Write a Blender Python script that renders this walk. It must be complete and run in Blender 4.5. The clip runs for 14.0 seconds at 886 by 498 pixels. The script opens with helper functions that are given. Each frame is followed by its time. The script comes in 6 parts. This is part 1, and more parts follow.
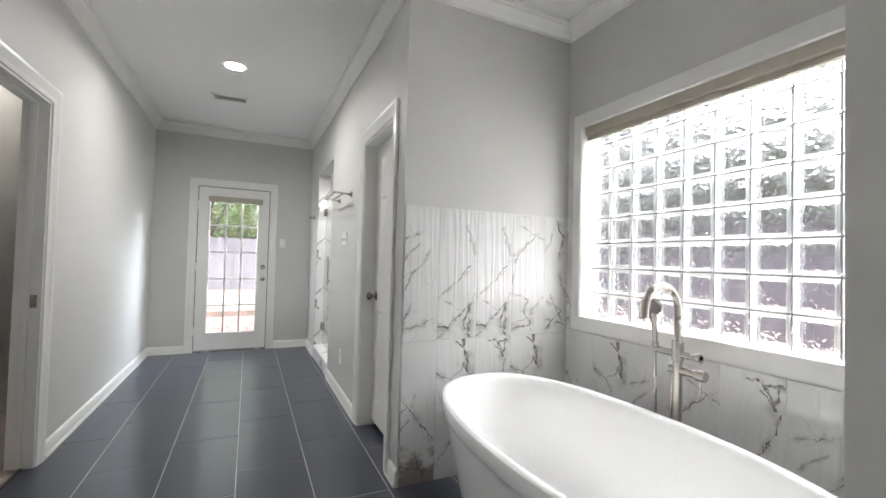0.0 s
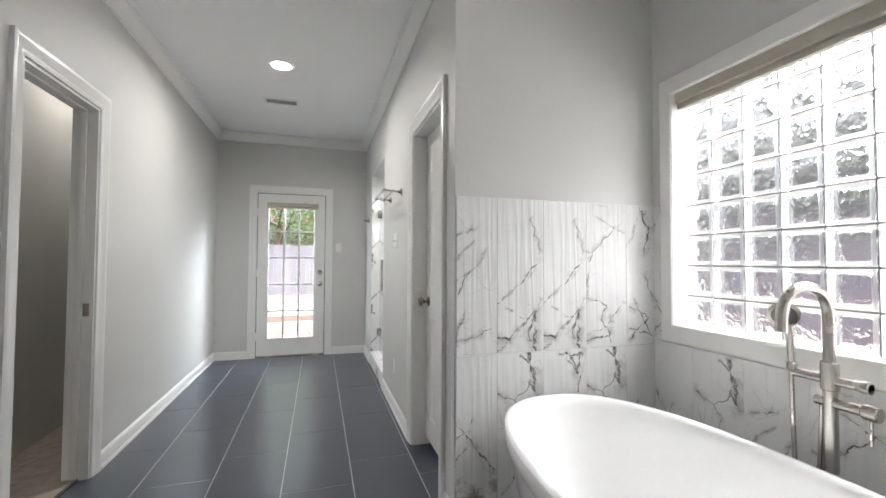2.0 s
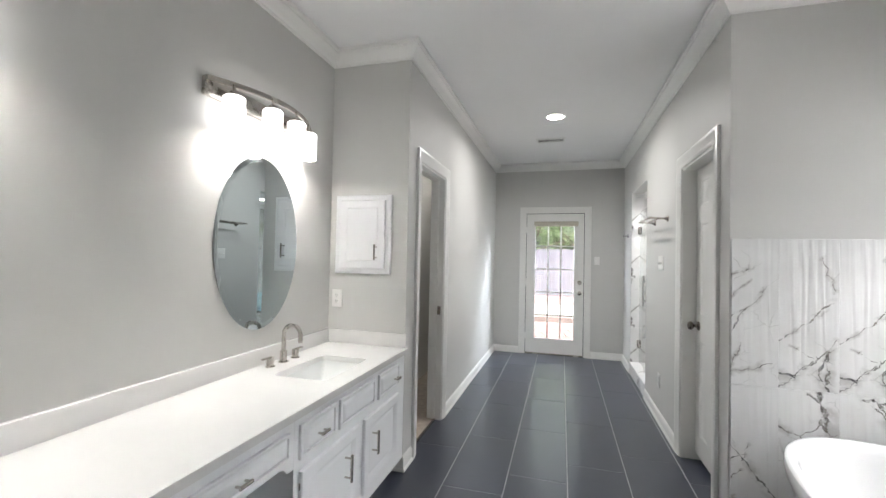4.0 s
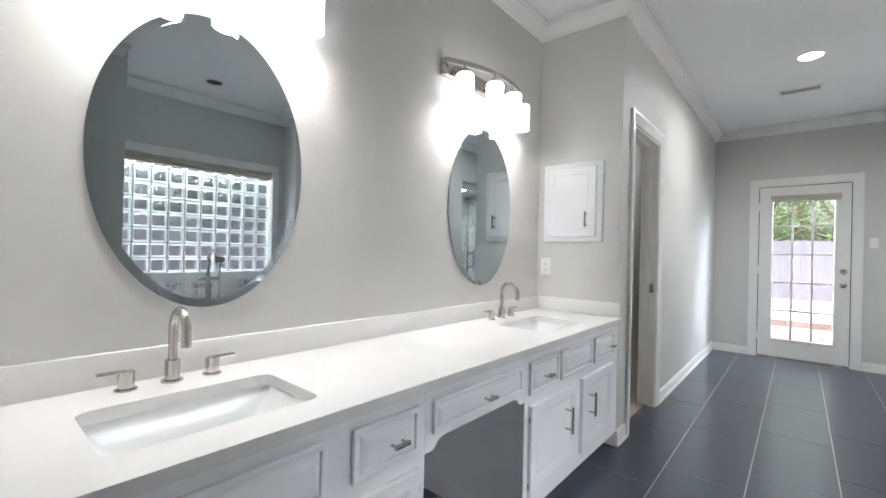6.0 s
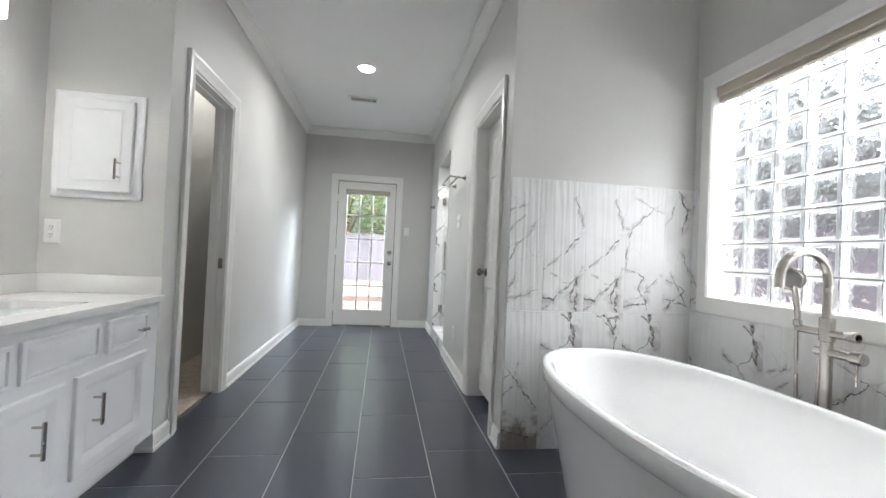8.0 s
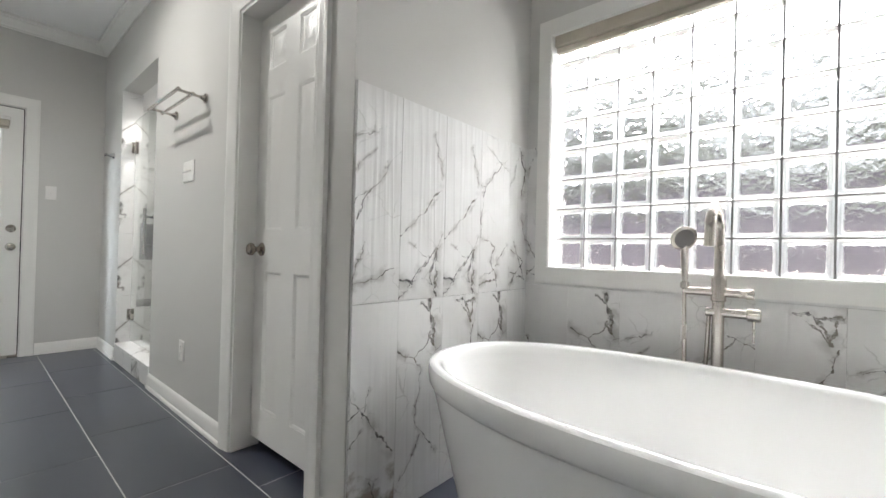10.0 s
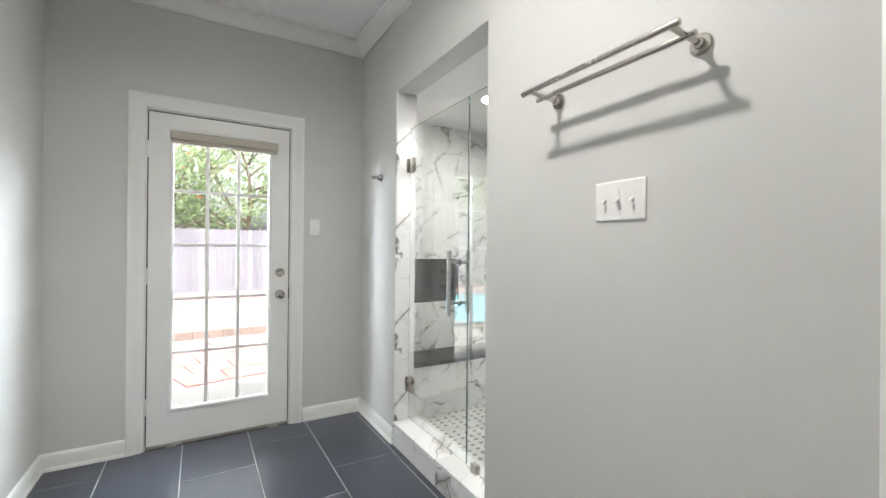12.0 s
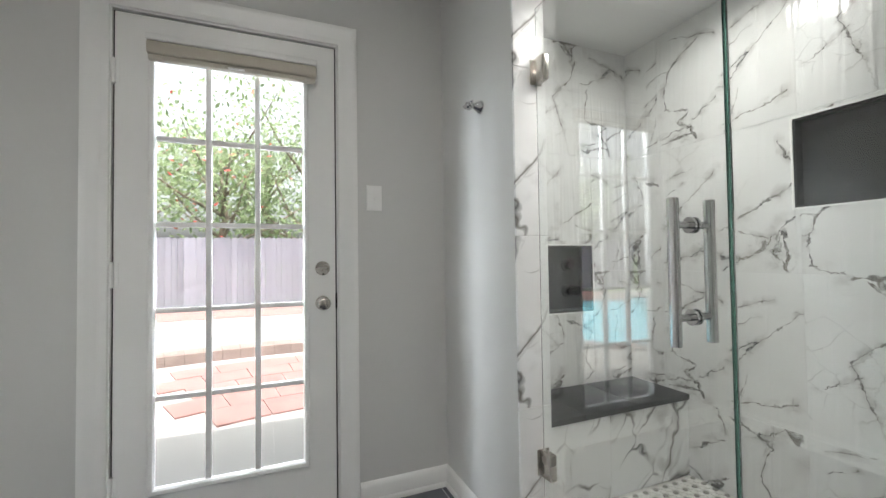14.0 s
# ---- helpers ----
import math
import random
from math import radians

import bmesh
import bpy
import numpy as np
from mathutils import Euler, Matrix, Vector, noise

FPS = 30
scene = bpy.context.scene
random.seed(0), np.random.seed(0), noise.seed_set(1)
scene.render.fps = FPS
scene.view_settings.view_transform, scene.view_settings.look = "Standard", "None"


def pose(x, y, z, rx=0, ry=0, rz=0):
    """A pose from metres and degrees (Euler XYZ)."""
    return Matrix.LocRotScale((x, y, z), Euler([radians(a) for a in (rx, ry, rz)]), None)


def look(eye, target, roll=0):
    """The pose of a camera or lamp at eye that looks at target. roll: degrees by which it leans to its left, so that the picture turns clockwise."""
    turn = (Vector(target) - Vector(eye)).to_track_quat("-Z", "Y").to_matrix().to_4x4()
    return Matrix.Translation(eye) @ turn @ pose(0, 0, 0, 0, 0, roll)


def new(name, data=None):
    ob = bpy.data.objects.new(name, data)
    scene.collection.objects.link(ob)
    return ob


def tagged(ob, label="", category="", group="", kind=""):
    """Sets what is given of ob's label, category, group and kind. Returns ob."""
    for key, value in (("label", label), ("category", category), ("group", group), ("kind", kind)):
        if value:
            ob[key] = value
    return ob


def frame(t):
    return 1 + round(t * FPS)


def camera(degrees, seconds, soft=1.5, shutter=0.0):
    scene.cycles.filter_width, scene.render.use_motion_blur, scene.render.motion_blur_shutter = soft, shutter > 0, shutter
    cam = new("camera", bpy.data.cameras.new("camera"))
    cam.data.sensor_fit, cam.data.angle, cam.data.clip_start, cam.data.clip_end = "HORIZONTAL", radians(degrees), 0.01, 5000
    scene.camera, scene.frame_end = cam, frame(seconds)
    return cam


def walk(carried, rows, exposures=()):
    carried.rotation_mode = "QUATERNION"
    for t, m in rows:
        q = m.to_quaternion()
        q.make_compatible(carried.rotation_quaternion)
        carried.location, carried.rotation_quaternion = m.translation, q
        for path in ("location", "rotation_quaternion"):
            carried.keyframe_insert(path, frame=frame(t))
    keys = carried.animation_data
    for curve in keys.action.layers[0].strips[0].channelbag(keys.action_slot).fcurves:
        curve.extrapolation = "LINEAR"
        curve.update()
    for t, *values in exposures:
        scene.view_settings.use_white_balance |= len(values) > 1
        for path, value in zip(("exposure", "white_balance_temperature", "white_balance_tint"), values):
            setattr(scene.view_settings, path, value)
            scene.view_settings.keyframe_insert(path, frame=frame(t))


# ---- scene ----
cam = camera(93.9, 14.0)
PATH = [
    (0, (0.69, 0.487, 1.211), (1.54, 2.297, 1.261), 1.5),
    (0.5, (0.683, 0.692, 1.221), (1.602, 2.468, 1.274), 1.2),
    (1, (0.615, 0.852, 1.223), (1.539, 2.625, 1.275), 0.9),
    (1.5, (0.662, 0.879, 1.216), (1.464, 2.71, 1.274), 0.4),
    (2, (0.839, 0.779, 1.196), (1.416, 2.693, 1.256), 0.3),
    (2.5, (0.919, 0.615, 1.206), (1.262, 2.584, 1.267), 0.5),
    (3, (0.913, 0.48, 1.244), (0.983, 2.478, 1.302), 0.9),
    (3.5, (0.721, 0.268, 1.322), (0.495, 2.255, 1.37), 1.2),
    (4, (0.617, 0.153, 1.373), (0.065, 2.075, 1.412), 1.2),
    (4.2, (0.611, 0.155, 1.378), (-0.075, 2.033, 1.413), 1.4),
    (6.3, (0.488, 0.004, 1.108), (-0.83, 1.51, 1.118), 1.4),
    (6.5, (0.52, 0.005, 1.07), (-0.733, 1.563, 1.086), 1.4),
    (7, (0.615, 0.016, 1.036), (-0.276, 1.807, 1.059), 1.9),
    (7.5, (0.707, 0.114, 1.055), (0.383, 2.087, 1.078), 2.2),
    (8, (0.753, 0.377, 1.047), (1.046, 2.355, 1.079), 2.6),
    (8.2, (0.768, 0.496, 1.021), (1.296, 2.425, 1.058), 2.5),
    (10.3, (0.563, 1.739, 0.943), (2.091, 3.029, 0.957), 1.4),
    (10.5, (0.52, 1.939, 0.999), (1.995, 3.289, 1.013), 1.3),
    (11, (0.45, 2.43, 1.072), (1.74, 3.958, 1.076), 0.8),
    (11.5, (0.4, 2.893, 1.131), (1.526, 4.546, 1.133), 0.6),
    (12, (0.381, 3.31, 1.213), (1.398, 5.032, 1.218), 0.5),
    (12.5, (0.428, 3.722, 1.243), (1.394, 5.474, 1.248), 0.3),
    (13, (0.466, 4.051, 1.235), (1.404, 5.817, 1.251), -0.1),
    (13.5, (0.518, 4.324, 1.188), (1.41, 6.113, 1.221), -0.5),
    (14, (0.651, 4.456, 1.079), (1.423, 6.3, 1.132), -0.8),
]
# the clip's camera opens up a little over the vanity
walk(cam, [(t, look(eye, target, roll)) for t, eye, target, roll in PATH],
     [(0.0, 2.8, 6400, 11), (3.0, 2.85, 6400, 11), (4.2, 2.87, 6350, 11), (6.3, 2.92, 6150, 12),
      (7.2, 3.0, 6150, 12), (8.2, 2.78, 6250, 10), (10.3, 2.75, 6500, 10), (11.0, 3.02, 6500, 10), (11.6, 3.0, 6460, 10), (12.5, 2.92, 6460, 10), (13.0, 2.87, 6460, 10), (13.5, 2.7, 6460, 10), (14.0, 2.48, 6460, 10)])

# ---- world, sun, large lights ----
world = bpy.data.worlds.new("sky")
scene.world = world
world.use_nodes = True
wn = world.node_tree.nodes
sky = wn.new("ShaderNodeTexSky")
sky.sky_type = "NISHITA"
sky.sun_disc = False
sky.sun_elevation = radians(66)
sky.sun_rotation = radians(182)
sky.air_density, sky.dust_density, sky.ozone_density = 1.0, 9.0, 0.3
wn["Background"].inputs["Strength"].default_value = 0.125
haze = wn.new("ShaderNodeHueSaturation")
haze.inputs["Saturation"].default_value = 0.25
world.node_tree.links.new(sky.outputs["Color"], haze.inputs["Color"])
world.node_tree.links.new(haze.outputs["Color"], wn["Background"].inputs["Color"])
sun = new("sun", bpy.data.lights.new("sun", "SUN"))
sun.data.energy, sun.data.angle, sun.data.color = 2.3, radians(0.53), (1.0, 0.95, 0.88)
sun.matrix_world = look((-0.25, -4.0, 9.0), (0, 0, 0))
# unseen area lamps added outside the two openings, in place of skylight
for nm, at_, to_, sx_, sy_, watts, spread_, tint in (
    ("window_daylight_high", (3.45, 1.69, 3.15), (2.4, 1.69, 1.1), 1.6, 1.0, 22.0, 120, (1.0, 0.985, 0.975)),
    # added to brighten the vanity cabinets through the window
    ("window_daylight_sky", (6.00, 2.60, 3.50), (-0.35, 0.90, 0.30), 2.6, 0.7, 5.2, 60, (1.0, 0.99, 0.985)),
    # fill from low down, aimed up at the alcove wall above the tile
    ("window_fill_south", (5.20, -1.15, 0.48), (2.0, 2.585, 2.1), 3.2, 1.2, 9.0, 130, (1.0, 0.985, 0.975)),
    ("door_daylight_west", (-1.10, 6.95, 1.90), (1.44, 5.95, 0.80), 0.6, 0.6, 3.2, 60, (0.86, 0.93, 1.0)),
    ("door_daylight_east", (1.45, 7.15, 2.40), (0.0, 5.6, 0.8), 0.7, 0.6, 4.2, 70, (0.84, 0.92, 1.0)),
):
    day = new(nm, bpy.data.lights.new(nm, "AREA"))
    day.data.shape, day.data.size, day.data.size_y, day.data.energy, day.data.color = "RECTANGLE", sx_, sy_, watts, tint
    day.data.spread = radians(spread_)
    day.matrix_world = look(at_, to_)

SCONCE_POWER, CAN_POWER, SHOWER_POWER = 0.62, 2.9, 1.0

# ---- plan (metres) ----
XL, XR = -0.345, 1.44          # hall walls
YE = 6.32                      # end wall with the patio door
YA, YA0, XW = 2.585, 0.77, 2.57   # tub alcove
YV, YV0, XV = 2.66, -0.08, -0.905  # vanity recess
YS, ZC = -1.3, 2.755
T = 0.12


# ---- material helpers ----
def tree_of(name):
    m = bpy.data.materials.new(name)
    m.use_nodes = True
    return m, m.node_tree.nodes, m.node_tree.links, m.node_tree.nodes["Principled BSDF"]


def mix_rgb(nt, ln, fac, a, b, blend="MIX"):
    n = nt.new("ShaderNodeMix")
    n.data_type, n.blend_type = "RGBA", blend
    for sock, v in ((n.inputs[0], fac), (n.inputs[6], a), (n.inputs[7], b)):
        if isinstance(v, bpy.types.NodeSocket):
            ln.new(v, sock)
        else:
            sock.default_value = v if not isinstance(v, tuple) else (*v, 1.0)
    return n.outputs[2]


def maths(nt, ln, op, a, b=0.0, clamp=False):
    n = nt.new("ShaderNodeMath")
    n.operation, n.use_clamp = op, clamp
    for sock, v in ((n.inputs[0], a), (n.inputs[1], b)):
        if isinstance(v, bpy.types.NodeSocket):
            ln.new(v, sock)
        else:
            sock.default_value = v
    return n.outputs[0]


def coords(nt, ln, jitter=0.0, scale=(1, 1, 1), turn=(0, 0, 0)):
    tc = nt.new("ShaderNodeTexCoord")
    out = tc.outputs["Object"]
    if jitter:
        oi = nt.new("ShaderNodeObjectInfo")
        add = nt.new("ShaderNodeVectorMath")
        add.operation = "MULTIPLY_ADD"
        comb = nt.new("ShaderNodeCombineXYZ")
        for i, k in enumerate((1.0, 1.7, 2.3)):
            ln.new(maths(nt, ln, "MULTIPLY", oi.outputs["Random"], jitter * k), comb.inputs[i])
        add.operation = "ADD"
        ln.new(out, add.inputs[0])
        ln.new(comb.outputs[0], add.inputs[1])
        out = add.outputs[0]
    if scale != (1, 1, 1) or turn != (0, 0, 0):
        mp = nt.new("ShaderNodeMapping")
        mp.inputs["Scale"].default_value = scale
        mp.inputs["Rotation"].default_value = [radians(a) for a in turn]
        ln.new(out, mp.inputs["Vector"])
        out = mp.outputs[0]
    return out


def noise_of(nt, ln, vec, scale, detail=4.0, rough=0.55, distortion=0.0):
    n = nt.new("ShaderNodeTexNoise")
    n.inputs["Scale"].default_value, n.inputs["Detail"].default_value = scale, detail
    n.inputs["Roughness"].default_value, n.inputs["Distortion"].default_value = rough, distortion
    ln.new(vec, n.inputs["Vector"])
    return n.outputs["Fac"]


def ramp(nt, ln, fac, stops):
    r = nt.new("ShaderNodeValToRGB")
    e = r.color_ramp.elements
    while len(e) < len(stops):
        e.new(0.5)
    for el, (p, c) in zip(e, stops):
        el.position, el.color = p, (*c, 1.0) if isinstance(c, tuple) else (c, c, c, 1.0)
    ln.new(fac, r.inputs[0])
    return r.outputs[0]


def bump_to(nt, ln, bsdf, height, strength, dist=0.002):
    b = nt.new("ShaderNodeBump")
    b.inputs["Strength"].default_value, b.inputs["Distance"].default_value = strength, dist
    ln.new(height, b.inputs["Height"])
    ln.new(b.outputs[0], bsdf.inputs["Normal"])
    return b


def surface(name, colour, rough=0.5, metal=0.0, var=0.06, big=1.3, fine=90.0, bump=0.15, rvar=0.08, jitter=0.0, coat=0.0, stretch=(1, 1, 1)):
    """A plain surface with soft stains at one scale and fine grain at another."""
    m, nt, ln, b = tree_of(name)
    v = coords(nt, ln, jitter, stretch)
    n1 = noise_of(nt, ln, v, big, 5.0)
    n2 = noise_of(nt, ln, v, fine, 3.0)
    lo, hi = tuple(c * (1 - var) for c in colour), tuple(min(1, c * (1 + var)) for c in colour)
    c1 = ramp(nt, ln, n1, [(0.3, lo), (0.7, hi)])
    ln.new(mix_rgb(nt, ln, maths(nt, ln, "MULTIPLY", n2, 0.25), c1, lo), b.inputs["Base Color"])
    ln.new(maths(nt, ln, "ADD", maths(nt, ln, "MULTIPLY", maths(nt, ln, "SUBTRACT", n1, 0.5), 2 * rvar), rough, True), b.inputs["Roughness"])
    b.inputs["Metallic"].default_value = metal
    b.inputs["Coat Weight"].default_value = coat
    if bump:
        bump_to(nt, ln, b, n2, bump)
    return m


def marble(name):
    """White porcelain tile with grey-brown veins."""
    m, nt, ln, b = tree_of(name)
    v = coords(nt, ln)
    sep = nt.new("ShaderNodeSeparateXYZ")
    ln.new(v, sep.inputs[0])
    h = maths(nt, ln, "SUBTRACT", sep.outputs[0], sep.outputs[1])
    diag = nt.new("ShaderNodeCombineXYZ")       # along and across a slope of 45 degrees
    ln.new(maths(nt, ln, "MULTIPLY", maths(nt, ln, "ADD", h, sep.outputs[2]), 0.42), diag.inputs[0])
    ln.new(maths(nt, ln, "MULTIPLY", maths(nt, ln, "SUBTRACT", sep.outputs[2], h), 1.05), diag.inputs[1])
    warp = nt.new("ShaderNodeTexNoise")
    warp.inputs["Scale"].default_value, warp.inputs["Detail"].default_value, warp.inputs["Roughness"].default_value = 3.2, 3.0, 0.55
    ln.new(v, warp.inputs["Vector"])
    mp = nt.new("ShaderNodeVectorMath")
    mp.operation = "MULTIPLY_ADD"
    mp.inputs[1].default_value = (0.30, 0.30, 0.0)
    ln.new(warp.outputs["Color"], mp.inputs[0])
    ln.new(diag.outputs[0], mp.inputs[2])

    def veins(scale, width):
        vo = nt.new("ShaderNodeTexVoronoi")
        vo.feature, vo.voronoi_dimensions = "DISTANCE_TO_EDGE", "2D"
        vo.inputs["Scale"].default_value = scale
        ln.new(mp.outputs[0], vo.inputs["Vector"])
        w = maths(nt, ln, "ADD", maths(nt, ln, "MULTIPLY", ramp(nt, ln, noise_of(nt, ln, v, 8.0, 4.0), [(0.42, 0.0), (0.68, 1.0)]), width * 1.6), width * 0.35)
        return maths(nt, ln, "SUBTRACT", 1.0, maths(nt, ln, "DIVIDE", vo.outputs["Distance"], w), True)

    patch = noise_of(nt, ln, v, 2.1, 3.0)
    where = ramp(nt, ln, patch, [(0.42, 0.0), (0.52, 1.0)])
    dense = ramp(nt, ln, patch, [(0.54, 0.0), (0.64, 1.0)])
    strong = maths(nt, ln, "MULTIPLY", veins(2.3, 0.030), where)
    cracks = maths(nt, ln, "MULTIPLY", veins(6.0, 0.050), dense)
    thin = maths(nt, ln, "MULTIPLY", maths(nt, ln, "MULTIPLY", veins(4.1, 0.012), ramp(nt, ln, noise_of(nt, ln, v, 3.3, 2.0), [(0.50, 0.0), (0.58, 1.0)])), 0.6)
    smear = maths(nt, ln, "MULTIPLY", maths(nt, ln, "MULTIPLY", veins(2.3, 0.20), dense), 0.85)
    cloud = noise_of(nt, ln, v, 1.6, 5.0)
    base = ramp(nt, ln, cloud, [(0.3, (0.76, 0.755, 0.745)), (0.6, (0.85, 0.85, 0.845))])
    brown = ramp(nt, ln, noise_of(nt, ln, v, 6.0, 4.0), [(0.35, (0.07, 0.07, 0.073)), (0.7, (0.22, 0.19, 0.155))])
    c = mix_rgb(nt, ln, smear, base, (0.30, 0.285, 0.27))
    c = mix_rgb(nt, ln, maths(nt, ln, "MAXIMUM", maths(nt, ln, "MAXIMUM", strong, cracks), thin), c, brown)
    ln.new(c, b.inputs["Base Color"])
    b.inputs["Roughness"].default_value = 0.3
    bump_to(nt, ln, b, noise_of(nt, ln, v, 14.0, 2.0), 0.04, 0.002)
    return m


def printed_marble(name, size, strokes, seed, foot=0.0):
    """Porcelain tile with a printed vein pattern. strokes: (u0, v0, u1, v1, width in mm) across and up the tile; foot: a brown blotch at its bottom."""
    m, nt, ln, b = tree_of(name)
    v = coords(nt, ln)
    sep = nt.new("ShaderNodeSeparateXYZ")
    ln.new(v, sep.inputs[0])
    flat = nt.new("ShaderNodeCombineXYZ")
    ln.new(maths(nt, ln, "SUBTRACT", sep.outputs[0], sep.outputs[1]), flat.inputs[0])
    ln.new(sep.outputs[2], flat.inputs[1])
    flat.inputs[2].default_value = seed * 3.7

    def vec(op, a, q):
        n = nt.new("ShaderNodeVectorMath")
        n.operation = op
        for s, w in ((n.inputs[0], a), (n.inputs[1], q)):
            if isinstance(w, bpy.types.NodeSocket):
                ln.new(w, s)
            else:
                s.default_value = w
        return n.outputs["Value"] if op in ("DOT_PRODUCT", "LENGTH") else n.outputs[0]

    def shaken(p, scale, amount, detail):
        n = nt.new("ShaderNodeTexNoise")
        n.inputs["Scale"].default_value, n.inputs["Detail"].default_value, n.inputs["Roughness"].default_value = scale, detail, 0.6
        ln.new(flat.outputs[0], n.inputs["Vector"])
        d = vec("SUBTRACT", n.outputs["Color"], (0.5, 0.5, 0.5))
        return vec("ADD", p, vec("MULTIPLY", d, (amount, amount, 0.0)))
    p = shaken(shaken(shaken(flat.outputs[0], 9.0, 0.050, 2.0), 23.0, 0.026, 2.0), 70.0, 0.016, 3.0)
    p = vec("MULTIPLY", p, (1, 1, 0))
    thick = ramp(nt, ln, noise_of(nt, ln, flat.outputs[0], 26.0, 3.0), [(0.38, 0.12), (0.68, 1.35)])
    haze = ramp(nt, ln, noise_of(nt, ln, flat.outputs[0], 11.0, 4.0), [(0.46, 0.0), (0.62, 1.0)])
    line, soft_ = 0.0, 0.0
    for u0, v0, u1, v1, wd in strokes:
        a = ((u0 - 0.5) * size[0], (v0 - 0.5) * size[1], 0.0)
        ba = ((u1 - u0) * size[0], (v1 - v0) * size[1], 0.0)
        l2 = ba[0] ** 2 + ba[1] ** 2 + 1e-9
        pa = vec("SUBTRACT", p, a)
        t = maths(nt, ln, "MULTIPLY", vec("DOT_PRODUCT", pa, ba), 1 / l2, True)
        cc = nt.new("ShaderNodeVectorMath")
        cc.operation = "SCALE"
        cc.inputs[0].default_value = ba
        ln.new(t, cc.inputs["Scale"])
        d = vec("LENGTH", vec("SUBTRACT", pa, cc.outputs[0]), (0, 0, 0))
        near = maths(nt, ln, "SUBTRACT", 1.0, maths(nt, ln, "DIVIDE", maths(nt, ln, "MULTIPLY", d, 1000.0 / wd), thick), True)
        far = maths(nt, ln, "SUBTRACT", 1.0, maths(nt, ln, "MULTIPLY", d, 1000.0 / (wd * 4.5 + 6)), True)
        line = maths(nt, ln, "MAXIMUM", near, line)
        soft_ = maths(nt, ln, "MAXIMUM", far, soft_)
    line = maths(nt, ln, "MULTIPLY", ramp(nt, ln, line, [(0.0, 0.0), (0.42, 0.94)]), ramp(nt, ln, noise_of(nt, ln, flat.outputs[0], 48.0, 5.0, 0.7), [(0.36, 0.25), (0.54, 1.0)]))
    soft_ = maths(nt, ln, "MULTIPLY", maths(nt, ln, "MULTIPLY", soft_, haze), 0.62)
    hair = nt.new("ShaderNodeTexVoronoi")
    hair.feature = "DISTANCE_TO_EDGE"
    hair.inputs["Scale"].default_value = 9.0
    ln.new(vec("ADD", p, (seed * 2.3, seed * 5.1, 0.0)), hair.inputs["Vector"])
    mesh_ = maths(nt, ln, "SUBTRACT", 1.0, maths(nt, ln, "DIVIDE", hair.outputs["Distance"], 0.022), True)
    mesh_ = maths(nt, ln, "MULTIPLY", mesh_, maths(nt, ln, "MAXIMUM", maths(nt, ln, "MULTIPLY", soft_, 1.6), maths(nt, ln, "MULTIPLY", ramp(nt, ln, noise_of(nt, ln, flat.outputs[0], 4.0, 2.0), [(0.56, 0.0), (0.64, 1.0)]), 0.30)), True)
    base = ramp(nt, ln, noise_of(nt, ln, flat.outputs[0], 3.0, 5.0), [(0.3, (0.69, 0.685, 0.67)), (0.6, (0.77, 0.77, 0.76))])
    ink = ramp(nt, ln, noise_of(nt, ln, flat.outputs[0], 8.0, 4.0), [(0.38, (0.050, 0.050, 0.054)), (0.68, (0.19, 0.165, 0.135))])
    c = mix_rgb(nt, ln, soft_, base, (0.27, 0.255, 0.24))
    if foot:
        low = ramp(nt, ln, maths(nt, ln, "ADD", maths(nt, ln, "MULTIPLY", maths(nt, ln, "ADD", sep.outputs[2], size[1] / 2), -2.2), maths(nt, ln, "MULTIPLY", noise_of(nt, ln, flat.outputs[0], 14.0, 5.0), 1.1)), [(0.22, 0.0), (0.40, foot)])
        c = mix_rgb(nt, ln, low, c, (0.20, 0.15, 0.10))
    c = mix_rgb(nt, ln, maths(nt, ln, "MAXIMUM", line, mesh_), c, ink)
    ln.new(c, b.inputs["Base Color"])
    b.inputs["Roughness"].default_value = 0.14
    wv = nt.new("ShaderNodeTexWave")
    wv.bands_direction = "DIAGONAL"
    wv.inputs["Scale"].default_value, wv.inputs["Distortion"].default_value = 13.0, 8.0
    wv.inputs["Detail"].default_value, wv.inputs["Detail Scale"].default_value = 1.5, 1.6
    ln.new(coords(nt, ln, 0.0, (1, 1, 0.06)), wv.inputs["Vector"])
    bump_to(nt, ln, b, wv.outputs["Fac"], 0.42, 0.0022)
    return m


def glass(name, colour=(0.96, 0.98, 0.97), rough=0.0, ior=1.47, ripple=0.0, rscale=20.0):
    m, nt, ln, b = tree_of(name)
    b.inputs["Base Color"].default_value = (*colour, 1)
    b.inputs["Roughness"].default_value, b.inputs["IOR"].default_value = rough, ior
    b.inputs["Transmission Weight"].default_value = 1.0
    if ripple:
        v = coords(nt, ln, 5.0)
        bump_to(nt, ln, b, noise_of(nt, ln, v, rscale, 2.0, 0.5, 0.6), ripple, 0.02)
    return m


def glow(name, colour, strength):
    m, nt, ln, b = tree_of(name)
    b.inputs["Base Color"].default_value = (*colour, 1)
    b.inputs["Emission Color"].default_value = (*colour, 1)
    b.inputs["Emission Strength"].default_value = strength
    b.inputs["Roughness"].default_value = 0.4
    return m


